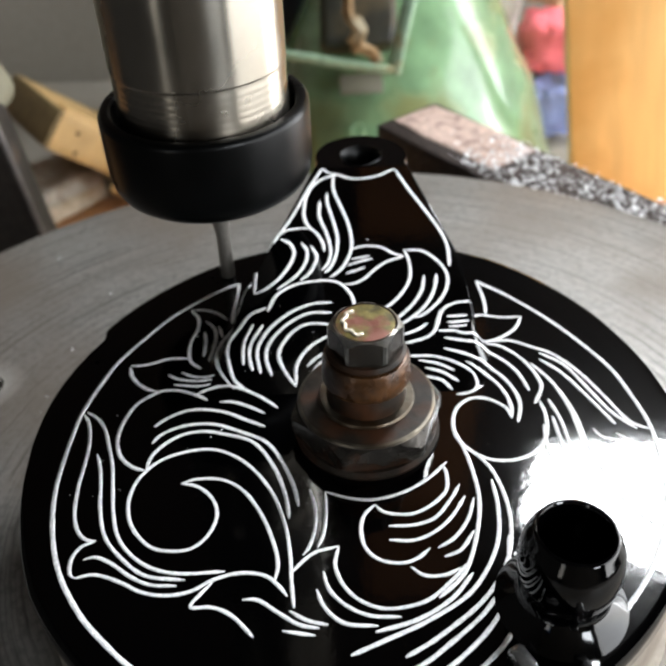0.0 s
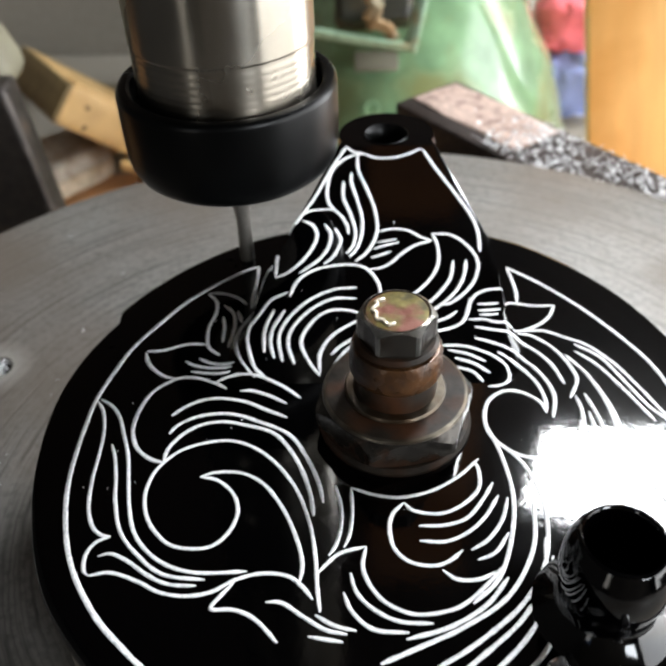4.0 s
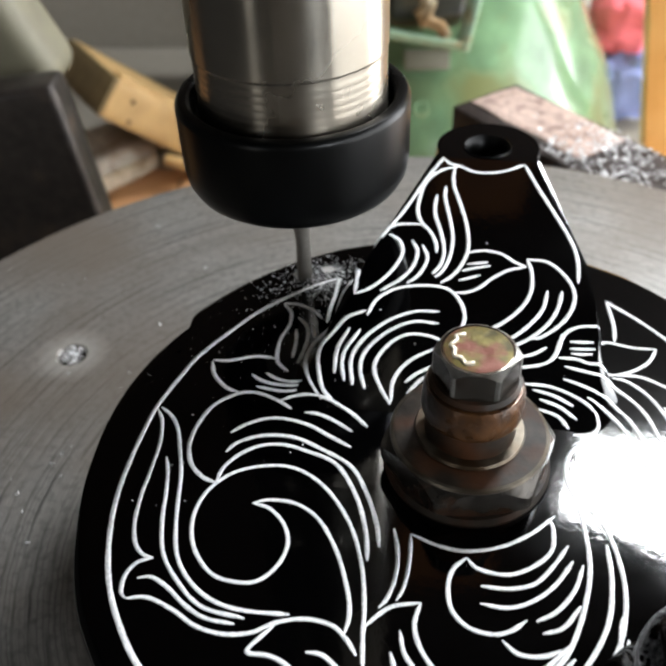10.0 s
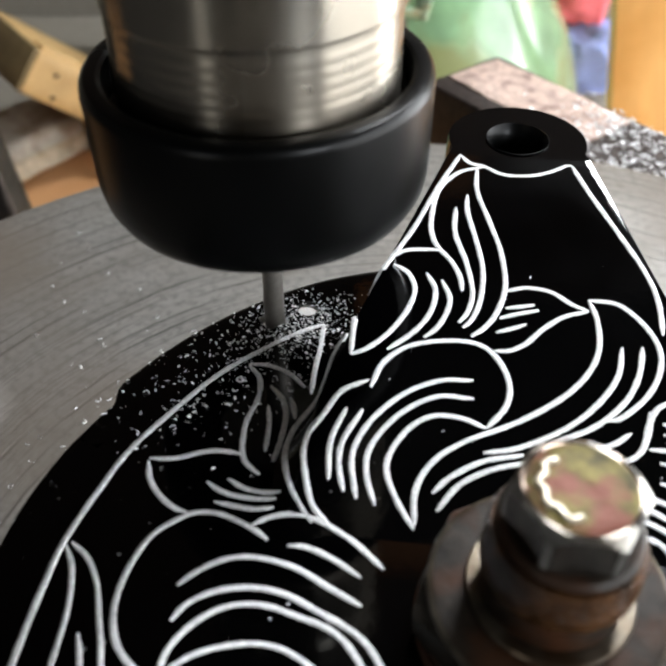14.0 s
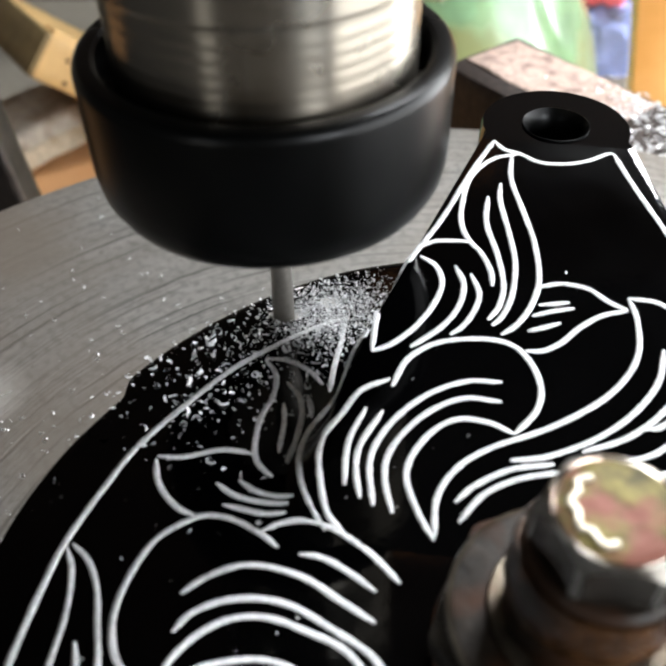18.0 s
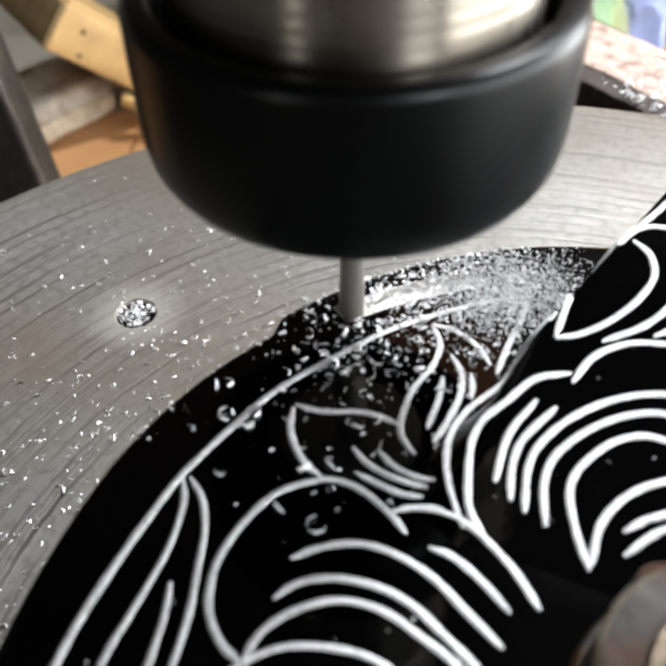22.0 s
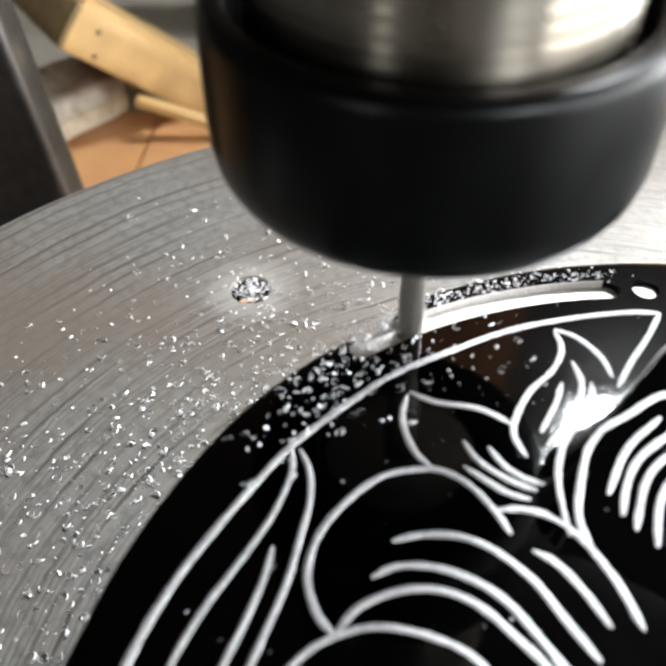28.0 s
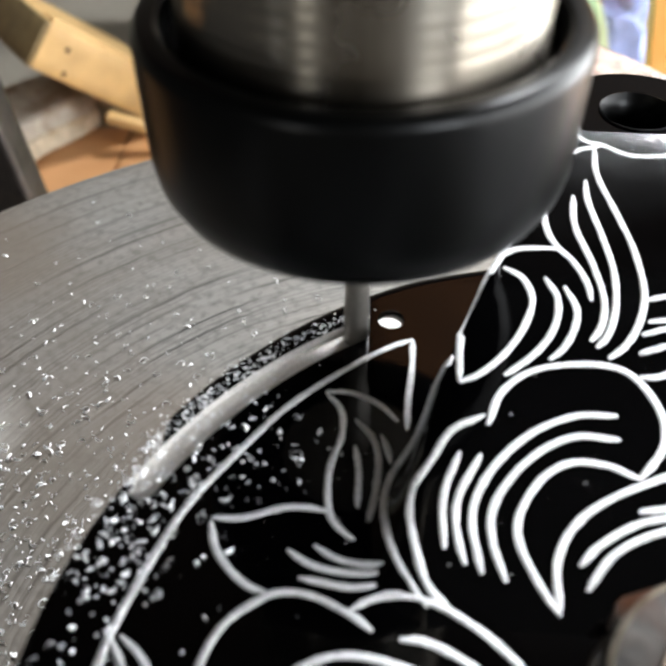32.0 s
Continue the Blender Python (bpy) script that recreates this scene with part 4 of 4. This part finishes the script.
def hexagon(flat, z0, z1, turn, top_chamfer, bottom_chamfer, centre):
    """A hexagonal head or nut with turned chamfers."""
    bm = bmesh.new()
    c = flat / 2 / math.cos(radians(30))
    steps = 96
    def rad(a):
        return flat / 2 / math.cos(radians((a - turn) % 60 - 30))
    rings = []
    for z, lim in ((z0, flat / 2 - 0.3), (z0 + bottom_chamfer, None), (z1 - top_chamfer, None), (z1, flat / 2 - 0.35)):
        ring = []
        for i in range(steps):
            a = 360 * i / steps
            r = rad(a)
            zz = z
            if lim is not None:
                r = min(r, lim)
            elif z > (z0 + z1) / 2:
                zz = z1 - (top_chamfer * (rad(a) - flat / 2) / (c - flat / 2) * 1.0 + 0.15)
            else:
                zz = z0 + bottom_chamfer * (rad(a) - flat / 2) / (c - flat / 2) + 0.1
            ring.append(bm.verts.new(((centre[0] + r * math.cos(radians(a))) * MM, (centre[1] + r * math.sin(radians(a))) * MM, zz * MM)))
        rings.append(ring)
    for a, b in zip(rings, rings[1:]):
        for i in range(steps):
            bm.faces.new((a[i], a[(i + 1) % steps], b[(i + 1) % steps], b[i]))
    bm.faces.new(rings[0][::-1]), bm.faces.new(rings[-1])
    return bm


part("large_nut", hexagon(29, TOP + 2.0, 53.6, 13, 2.4, 1.4, BOLT), M_NUTSTEEL, bolt, "large oily steel nut with rust", 28)
# added dark ring stands for the shadowed gap under the nut
part("nut_gap_ring", lathe([(6, TOP), (15.6, TOP), (15.8, TOP + 0.8), (15.3, TOP + 2.0), (6, TOP + 2.0)], 72, BOLT, True), M_STEEL, bolt)
washer = part("top_washer", lathe([(5, 53.6), (14.0, 53.6), (14.0, 54.38), (13.4, 54.45), (5, 54.4)], 72, BOLT, True), M_STEEL, bolt, "dark oily washer")
part("washer_edge", lathe([(14.0, 53.3), (14.5, 53.4), (14.75, 53.8), (14.55, 54.25), (14.0, 54.4)], 72, BOLT, True), M_EDGE, washer, "rubbed brassy washer edge")
part("thin_washer", lathe([(5, 54.4), (10.0, 54.4), (10.2, 54.8), (9.9, 55.3), (5, 55.3)], 72, BOLT, True), M_EDGE, bolt, "thin worn washer")
part("bush", lathe([(5, 60.2), (8.6, 60.2), (9.0, 60.7), (9.15, 61.4), (9.1, 63.4), (9.0, 65.6), (8.5, 66.9), (5, 67.2)], 72, BOLT, True), M_RUST, bolt, "rusty brown bush")
part("sleeve", lathe([(5, 55.3), (8.3, 55.3), (8.4, 56.0), (8.2, 58.6), (7.9, 60.2), (5, 60.2)], 72, BOLT, True), M_STEEL, bolt, "dark oily sleeve")
part("flange", lathe([(4, 67.2), (8.0, 67.2), (8.2, 67.7), (7.6, 68.4), (4, 68.6)], 64, BOLT, True), M_STEEL, bolt)
head = part("hex_head", hexagon(13.4, 68.3, 74.4, 1, 1.1, 0.6, BOLT), M_HEX, bolt, "worn steel hexagon head", 28)
# worn chamfer and corners, with their edge highlights painted in as lighter steel
head.data.materials.append(M_HEXEDGE)
for p in head.data.polygons:
    turned = math.degrees(math.atan2(p.center.y / MM - BOLT[1], p.center.x / MM - BOLT[0])) - 1
    corner = abs((turned + 30) % 60 - 30) < 3.2
    if 0.25 < p.normal.z < 0.97 or (corner and abs(p.normal.z) < 0.25):
        p.material_index = 1
part("head_face", lathe([(0, 74.5), (3.6, 74.5), (5.6, 74.52), (6.1, 74.3), (0, 73.9)], 64, BOLT), M_ZINC, head, "yellow-green zinc head face")
# raised grade marks, not readable
for k in range(8):
    a = radians(135 + 17 * k)
    mk = part("grade_mark", block(0.75, 1.7, 0.7, 0.22), M_MARK, head, "raised pale grade mark")
    mk.matrix_local = pose((BOLT[0] + 4.3 * math.cos(a)) * MM, (BOLT[1] + 4.3 * math.sin(a)) * MM, 74.65 * MM, 0, 0, 135 + 17 * k + (35 if k % 2 else -25))

# ---- the spindle ----
SPIN = (-36.02, 60.57)
spindle = thing("milling_spindle", "ground steel arbor with black collet nut and end mill", "milling spindle")
part("collet_nut", lathe([(4, -0.8), (13, -0.8), (14, -1.5), (19.6, -1.5), (22.0, -1.0), (23.5, 0.2), (24.5, 2.1), (24.9, 4.3), (25, 6.5), (25, 18.1), (24.9, 18.7), (24.65, 19.2), (24.25, 19.55), (23.7, 19.7), (22.4, 19.6), (21.9, 19.3), (21.6, 18.6), (21.5, 14.5), (4, 14.5)], 128, closed=True), M_NUT, spindle, "matt black round collet nut", 25)
part("arbor", lathe([(0, 13.8), (19.2, 13.8)] + [(r, 15.9 + 1.6 * i + d) for i in range(8) for r, d in ((20.1, 0.0), (20.1, 0.95), (20.085, 1.1), (20.085, 1.4))] + [(20.1, 29.2), (20.3, 29.7), (20.3, 56), (20.0, 56.6), (20.3, 57.2), (20.3, 240), (0, 240)], 128), M_ARBOR, spindle, "bright ground steel arbor with thread grooves", 20)
part("collet", lathe([(2.9, -1.9), (10.5, -1.9), (12.5, -0.7), (12.5, 4), (2.9, 4)], 64, closed=True), M_TOOL, spindle, "steel collet")
mill = part("end_mill", lathe([(0, 5), (2.6, 5), (2.6, -13.2), (2.3, -14.4), (1.75, -18.0), (1.75, -22), (1.85, -23.5), (1.85, -30.9), (1.6, -31.2), (0, -30.9)], 32), M_TOOL, spindle, "slim two-flute end mill")

# ---- clamp bar beyond the table ----
BAR = pose(0.0905, 0.195, -0.0080, 0, 0, -51.5)
bar = thing("clamp_bar", "worn pink-topped steel bar with bright chips beyond the table", "steel bar", at=BAR)
part("bar_body", block(215, 41, 27, 1.2, rough=0.3, cuts=4), M_BAR, bar).location = (0, 0.003, -0.0142)
part("worn_top", block(70, 29, 1.2, 0.5, rough=0.9, cuts=5), M_BARTOP, bar, "worn pink top face").location = (-0.070, 0.006, -0.0008)
part("bar_foot", block(40, 60, 240, 1.5), M_BAR, bar, "dark steel upright").location = (-0.07, 0.0, -0.148)

# ---- things behind the table ----
vice = thing("steel_block", "dark bare steel block standing behind the table", "steel block", at=pose(-0.235, 0.268, -0.088, 0, -6, 4))
part("block_body", block(124, 24, 172, 4, 3, 0.5, 3), M_BLOCK, vice)
part("block_foot", block(150, 90, 100, 4), M_BLOCK, vice).location = (0, 0, -0.136)

cast = thing("olive_casting", "olive-painted machine casting with a sloping edge", "machine casting", at=pose(-0.297, 0.32, 0.022, 0, -24, 0))
part("casting_body", block(160, 40, 150, 12, 4), M_OLIVE, cast)
part("casting_foot", block(90, 60, 190, 6), M_OLIVE, cast).matrix_local = pose(-0.08, 0, -0.12, 0, 24, 0)

beam = thing("cream_beam", "cream painted timber beam with a raw end, leaning behind the table", "timber beam", at=pose(-0.2335, 0.7053, -0.2627, 0, 41, 38))
part("beam_body", block(300, 124, 40, 3, 2, 0.8, 3), M_CREAM, beam).location = (0, 0.007, 0.007)
part("lipped_edge", block(298, 9, 5, 1.5, 2, 0.5, 3), M_CREAM, beam, "raised painted lip along the edge").location = (0.001, -0.046, 0.0285)
part("lipped_edge", block(298, 5, 4, 1.2, 2, 0.4, 3), M_CREAM, beam, "raised painted lip along the edge").location = (0.001, -0.034, 0.0282)
for nx, nz in ((-0.128, 0.013), (-0.122, -0.006)):
    part("nail_head", lathe([(0, -1.0), (1.7, -1.0), (2.1, 0.3), (1.2, 0.9), (0, 1.0)], 16), M_STEEL, beam, "small dark nail head").matrix_local = pose(nx, -0.0552, nz, 90, 0, 0)
part("raw_end", block(6, 122, 39, 2, 2, 0.3, 2), M_TAN, beam, "raw brown timber end").location = (-0.151, 0.007, 0.007)

off = thing("timber_offcut", "grey weathered timber offcut with a torn pale edge", "timber offcut", at=pose(-0.338, 0.632, -0.27, 0, 0, 52))
part("offcut_body", block(128, 72, 24, 7, 4, 2.5, 5, 5), M_GREY, off).location = (0, 0.002, 0.026)
part("torn_edge", block(124, 68, 19, 3, 3, 2.5, 5, 8), M_TORN, off, "pale torn lower edge").location = (0.001, -0.003, 0.0115)
for k, (r0, lift) in enumerate(((7.5, 0), (6.0, 4), (5.2, 9))):
    part("wire_curl", tube([(r0 * math.cos(a), 3.2 * a - 8, lift + r0 * math.sin(a)) for a in (0.35 * q for q in range(14 - 2 * k))], 1.3, 8), M_RUSTWIRE, off, "curl of rusty wire").location = (0.064, -0.026, 0.016)
batten = thing("thin_batten", "thin cream batten leaning on the timber offcut", "batten", at=pose(-0.205, 0.62, -0.250, 0, 17, 0))
part("batten_strip", block(100, 12, 8, 1.5, 2, 0.6, 3), M_CREAM, batten)

# green tank with a strap handle
tank = thing("green_tank", "pale green enamelled tank, scratched and stained, with a strap handle", "tank", at=pose(0.045, 0.72, -0.27))


def tank_shell():
    """A rounded pear shape, deeper than wide, its top drawn in."""
    prof = [(0, -1), (158, -1), (166, 8), (166, 18), (158, 41), (149, 72), (139, 101), (122, 131), (105, 166), (90, 193), (73, 222), (48, 247), (0, 256)]
    bm = lathe([(max(0.0, p[0]), p[1]) for p in glide(prof[1:-1], 6)] + [(0, 256)], 96)
    for v in bm.verts:
        v.co.y *= 1.25
    return bm


part("shell", tank_shell(), M_GREEN, tank, "", 60)
part("handle_strap", tube(glide([(-137, -140, 185), (-107, -144, 184), (-74, -150, 180), (-42, -152, 175), (-13, -152, 170)], 8), 7.0, 10, 0.5), M_PIPE, tank, "bent pale green strap")
part("handle_strap", tube(glide([(-13, -152, 168), (-9, -149, 187), (-5, -144, 204), (0, -137, 221), (5, -128, 239), (7, -116, 261)], 8), 7.0, 10, 0.5), M_PIPE, tank, "bent pale green strap")
# added solid block, its dark colour stands for shade behind the strap
part("handle_shade_block", block(66, 26, 62, 8, 3, 2.0, 2, 3), M_HANDLESHADE, tank, "dark mottled block painting the shade behind the handle").matrix_local = pose(-0.043, -0.112, 0.205, -38, 0, 0)
part("twisted_wire", tube(glide([(-49, -140, 237), (-51, -143, 218), (-46, -148, 209), (-41, -149, 203), (-48, -150, 196), (-39, -150, 189), (-31, -151, 186), (-27, -152, 178)], 5), 5.4, 8, 0.7), M_RUSTWIRE, tank, "twisted rusty brown wire")
part("twisted_wire", tube(glide([(-45, -146, 214), (-38, -149, 205), (-43, -152, 195), (-47, -151, 187)], 5), 4.2, 8, 0.7), M_RUSTWIRE, tank, "twisted rusty brown wire")
part("tag", block(38, 6, 17, 2), M_OLIVE, tank, "riveted stained plate").matrix_local = pose(-0.041, -0.152, 0.159, -32, 0, 3)
emb = part("embossed_ring", lathe([(4.4, 0), (5.0, 1.2), (6.8, 1.2), (7.4, 0)], 32, closed=True), M_GREEN, tank, "embossed ring")
emb.matrix_local = pose(-0.045, -0.1705, 0.124, 58, 0, 0)

board = thing("orange_board", "orange varnished wooden board standing upright", "wooden board", at=pose(0.237, 0.622, -0.02, 0, -10, 0))
part("board_face", block(120, 20, 500, 2), M_ORANGE, board)
for nm, lab, mat, x, y, z, sx, sz, tw in (("pink_rag", "crumpled pink cloth hanging behind", M_PINK, 0.212, 0.80, -0.163, 56, 64, 5), ("blue_rag", "crumpled pale blue cloth behind", M_BLUE, 0.222, 0.79, -0.232, 66, 72, -12),
                                          ("white_bag", "crumpled white plastic bag", M_WHITE, 0.140, 0.85, -0.12, 100, 300, 8), ("white_rag", "crumpled white cloth lying behind", M_WHITE, 0.245, 0.81, -0.292, 60, 52, 10),
                                          ("tan_bundle", "rounded tan cloth bundle", M_TANCLOTH, 0.208, 0.84, -0.098, 72, 62, 20)):
    rag = thing(nm, lab, "cloth", at=pose(x, y, z, 0, tw, 0))
    part("fold", block(sx, 50, sz, 16, 3, 9, 4, x * 9), mat, rag)
# added dark block, its navy colour stands for shade in the tank's gap
navy = thing("gap_shade_block", "dark navy block painting the shaded gap behind the tank", "plastic box", at=pose(-0.12, 0.88, -0.10))
part("box_body", block(190, 60, 340, 8), M_NAVY, navy)

# window frame in the opening
for nm, x, z, w, h in (("window_1", 0.52, 1.27, 370, 260), ("window_2", 1.60, 0.20, 900, 1540)):
    frame_w = thing(nm, "white-painted window frame in the wall's opening", "window", kind="structure", at=pose(x, 1.06, z))
    for nm, sx, sz, fx, fz in (("frame_rail", w, 20, 0, h / 2 - 10), ("frame_rail", w, 20, 0, 10 - h / 2), ("frame_stile", 20, h - 40, 10 - w / 2, 0), ("frame_stile", 20, h - 40, w / 2 - 10, 0)):
        part(nm, block(sx, 40, sz, 2), M_WHITE, frame_w).location = (fx * MM, 0, fz * MM)

# ---- chips ----
def chip_bundle(name, label, spots, seed, size, on_cover, pile=0.0):
    """Curled shavings and grit lying at spots of (x, y) in mm on the table's disc or on the cover."""
    rng = random.Random(seed)
    verts, faces = [], []
    for x, y in spots:
        z = surface(x, y) if on_cover else 0.0
        s = size * 0.47 * rng.uniform(0.4, 1.5)
        turn, bend, curl = rng.uniform(0, 6.28), rng.uniform(0.2, 1.1), rng.uniform(0.4, 0.9)
        z += pile * rng.random() ** 1.5
        n = rng.choice((1, 1, 1, 2, 2, 3))
        base = len(verts)
        if size > 0.7 and not pile and rng.random() < (0.35 if on_cover else 0.8):
            # a curled shaving: a ribbon wound about a leaning axis
            lean, way, sweep, wide = rng.uniform(-1.25, 1.25), rng.uniform(0, 6.28), rng.uniform(2.2, 5.2), s * rng.uniform(0.5, 1.0)
            steps = 6
            for k in range(steps + 1):
                a = turn + sweep * k / steps
                rr = s * 0.95 * (1 + 0.35 * k / steps)
                for side in (0, 1):
                    u, v, w = rr * math.cos(a), rr * math.sin(a), side * wide * (0.45 + 0.55 * math.sin(math.pi * min(1, 0.15 + k / steps)))
                    v, w = v * math.cos(lean) - w * math.sin(lean), abs(v * math.sin(lean) + w * math.cos(lean))
                    u, v = u * math.cos(way) - v * math.sin(way), u * math.sin(way) + v * math.cos(way)
                    verts.append(((x + u) * MM, (y + v) * MM, (z + 0.04 + w) * MM))
                if k:
                    b = base + 2 * k
                    faces.append((b - 2, b, b + 1, b - 1))
            continue
        tilt = rng.uniform(0.0, 0.7)
        for k in range(n + 1):
            a = turn + bend * (k / n - 0.5) * 2
            px, py = x + s * curl * math.cos(a), y + s * curl * math.sin(a)
            h = z + 0.05 + tilt * s * k / n
            w = s * 0.80 * (1 - 0.7 * abs(k / n - 0.5)) * rng.uniform(0.7, 1.25)
            verts += [(px * MM, py * MM, h * MM), ((px + w * math.cos(a)) * MM, (py + w * math.sin(a)) * MM, (h + w * 0.5) * MM), ((px + w * math.cos(a)) * MM, (py + w * math.sin(a)) * MM, h * MM)]
            if k:
                b = base + 3 * k
                faces += [(b - 3, b, b + 1, b - 2), (b - 2, b + 1, b + 2, b - 1), (b - 3, b - 1, b + 2, b)]
    me = bpy.data.meshes.new(name)
    me.from_pydata(verts, [], faces)
    me.materials.append(M_CHIP)
    ob = new(name, me)
    return tagged(ob, label, "metal chips", kind="stuff")


def scatter(n, seed, centre, spread, keep):
    rng = random.Random(seed)
    out = []
    while len(out) < n:
        x, y = rng.gauss(centre[0], spread[0]), rng.gauss(centre[1], spread[1])
        if keep(x, y):
            out.append((x, y))
    return out


def off_cover(x, y):
    return math.hypot(x, y) > 77 and math.hypot(x - DISC[0], y - DISC[1]) < 182


def on_rim(x, y):
    return math.hypot(x + 1.8, y - 3.8) < 72 and math.hypot(x, y) > 40 and surface(x, y) < TOP + 0.8


CHIPS = []   # bundle, first second at rest, and the time and shift by which it is blown off
CHIPS.append((chip_bundle("table_chips", "scattered bright aluminium chips on the table", scatter(40, 3, (-95, 40), (45, 60), off_cover), 5, 0.8, False), 0.0, None))
CHIPS.append((chip_bundle("cover_dust", "sparse bright specks on the black cover", scatter(36, 31, (-25, 15), (28, 34), lambda x, y: math.hypot(x, y) < 68 and math.hypot(x, y) > 20), 32, 0.45, True), 0.0, None))
CHIPS.append((chip_bundle("cover_dust", "fine bright dust on the black cover", scatter(130, 33, (-52, 34), (13, 17), on_rim), 34, 0.28, True), 5.2, None))
CHIPS.append((chip_bundle("hole_chips", "bright chips packed in the table's threaded hole", scatter(300, 4, HOLE, (2.8, 2.8), lambda x, y: math.hypot(x - HOLE[0], y - HOLE[1]) < 4.0), 6, 0.9, False, -1.3), 0.0, None))
for k, (when, n, cx, cy, sx, sy, size) in enumerate(((11.8, 50, -100, 40, 30, 45, 0.9), (15.5, 60, -95, 45, 32, 45, 1.0), (18.5, 80, -98, 30, 28, 40, 1.1), (19.6, 90, -100, 25, 26, 40, 1.2),
                                                     (21.2, 100, -102, 20, 25, 40, 1.2), (22.3, 260, -97, 10, 17, 34, 1.25), (23.2, 90, -95, 20, 20, 36, 1.2), (24.2, 90, -100, 30, 25, 40, 1.1))):
    CHIPS.append((chip_bundle("table_chips", "scattered bright aluminium chips on the table", scatter(int(n * 2.1), 20 + k, (cx, cy), (sx, sy), off_cover), 40 + k, size, False), when, None))
NEAR = (SPIN[0], SPIN[1])
for k, (when, n, cx, cy, sx, sy, size, gone) in enumerate(((4.2, 150, -35, 58, 4, 4, 0.45, 22.0), (5.4, 160, -36, 57, 5, 4, 0.45, 22.0), (7.2, 160, -37, 55, 6, 5, 0.5, 22.0), (9.3, 120, -42, 52, 6, 6, 0.5, 22.0),
                                                           (12.0, 90, -50, 42, 9, 9, 0.6, 22.0), (15.6, 260, -37, 57, 6, 6, 0.55, 22.0), (18.0, 320, -36, 58, 6, 6, 0.6, 22.0), (19.4, 340, -38, 57, 7, 6, 0.65, 22.0),
                                                           (20.6, 320, -42, 53, 8, 7, 0.7, 22.0), (16.6, 500, -33, 59, 5, 4, 0.34, 22.0), (17.8, 500, -31, 58, 5, 5, 0.36, 22.0), (17.2, 50, -52, 42, 10, 10, 1.1, 22.0), (19.0, 60, -56, 36, 9, 13, 1.2, 22.0), (23.6, 18, -58, 36, 8, 9, 0.8, None), (25.2, 30, -62, 28, 5, 8, 0.8, None), (26.2, 30, -66, 20, 4, 9, 0.9, None), (26.7, 30, -66, 21, 4, 9, 0.8, None), (27.3, 34, -64, 24, 4, 9, 0.8, None), (28.6, 40, -56, 36, 6, 8, 0.7, None))):
    CHIPS.append((chip_bundle("cover_chips", "fine bright aluminium chips heaped by the cutter", scatter(int(n * 1.9), 70 + k, (cx, cy), (sx, sy), on_rim), 90 + k, size * 1.22, True), when, gone))

# chips left along the slot's outer edge behind the cutter
for k, (when, off_a, n) in enumerate(((22.4, 7, 80), (22.6, 14, 70), (23.2, 20, 70), (24.2, 26, 70), (25.2, 31, 60))):
    rng = random.Random(300 + k)
    ring_spots = []
    for q in range(n):
        a, rr = radians(CUT_A + off_a + rng.gauss(0, 2.6)), 73.6 + rng.gauss(0, 0.7)
        ring_spots.append((rr * math.cos(a), rr * math.sin(a)))
    CHIPS.append((chip_bundle("cover_chips", "fine bright aluminium chips along the milled slot", ring_spots, 310 + k, 0.6, True), when, None))

# bright chips on the clamp bar, lying still
rng = random.Random(8)
bm_spots = []
for k in range(2300):
    u, v = rng.uniform(-75, 105), rng.uniform(-16, 20)
    if rng.random() < min(1, max(0.03, (u + 62) / 30)) * (0.45 + 0.55 * (noise.noise((u * 0.06, v * 0.09, 4.0)) > -0.12)):
        bm_spots.append((u, v))
bc = chip_bundle("bar_chips", "bright aluminium chips heaped on the clamp bar", bm_spots, 12, 2.4, False, 1.8)
bc.matrix_world = BAR


# ---- what moves ----
def turned(t):
    """The table's turn in degrees at t seconds."""
    return float(np.interp(t, [r[0] for r in TURNS], [r[1] for r in TURNS]))


def motions():
    times = [r[0] for r in TURNS]
    for ob in RIDERS:
        walk(ob, [(t, pose(0, 0, 0, 0, 0, a)) for t, a in TURNS])
    # the quill comes down to the work
    walk(spindle, [(t, pose(SPIN[0] * MM, SPIN[1] * MM, z * MM)) for t, z in ((0, 76.6), (2.6, 76.6), (4.2, 75.6), (9.2, 75.6), (10.2, 74.5), (32, 74.5))])
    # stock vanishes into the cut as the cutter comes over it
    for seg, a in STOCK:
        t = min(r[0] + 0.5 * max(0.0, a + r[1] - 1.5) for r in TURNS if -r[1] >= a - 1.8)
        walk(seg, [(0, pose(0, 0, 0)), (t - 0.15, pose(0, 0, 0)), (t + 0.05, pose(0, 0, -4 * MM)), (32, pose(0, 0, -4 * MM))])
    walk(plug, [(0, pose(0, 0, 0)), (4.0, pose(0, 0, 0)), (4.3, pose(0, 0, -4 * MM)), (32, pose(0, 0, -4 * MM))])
    for ob, when, gone in CHIPS:
        marks = sorted(set(times) | ({when - 0.25, when} if when else set()) | ({gone, gone + 0.3} if gone else set()))
        rows = []
        for t in marks:
            dz = 0 if t >= when else -4.2
            dx, dy, lift = (0, 0, dz)
            if gone and t > gone:
                dx, dy, lift = -128, -122, 0.2 - TOP
            rows.append((t, pose(0, 0, 0, 0, 0, turned(t)) @ pose(dx * MM, dy * MM, lift * MM)))
        walk(ob, rows)


motions()
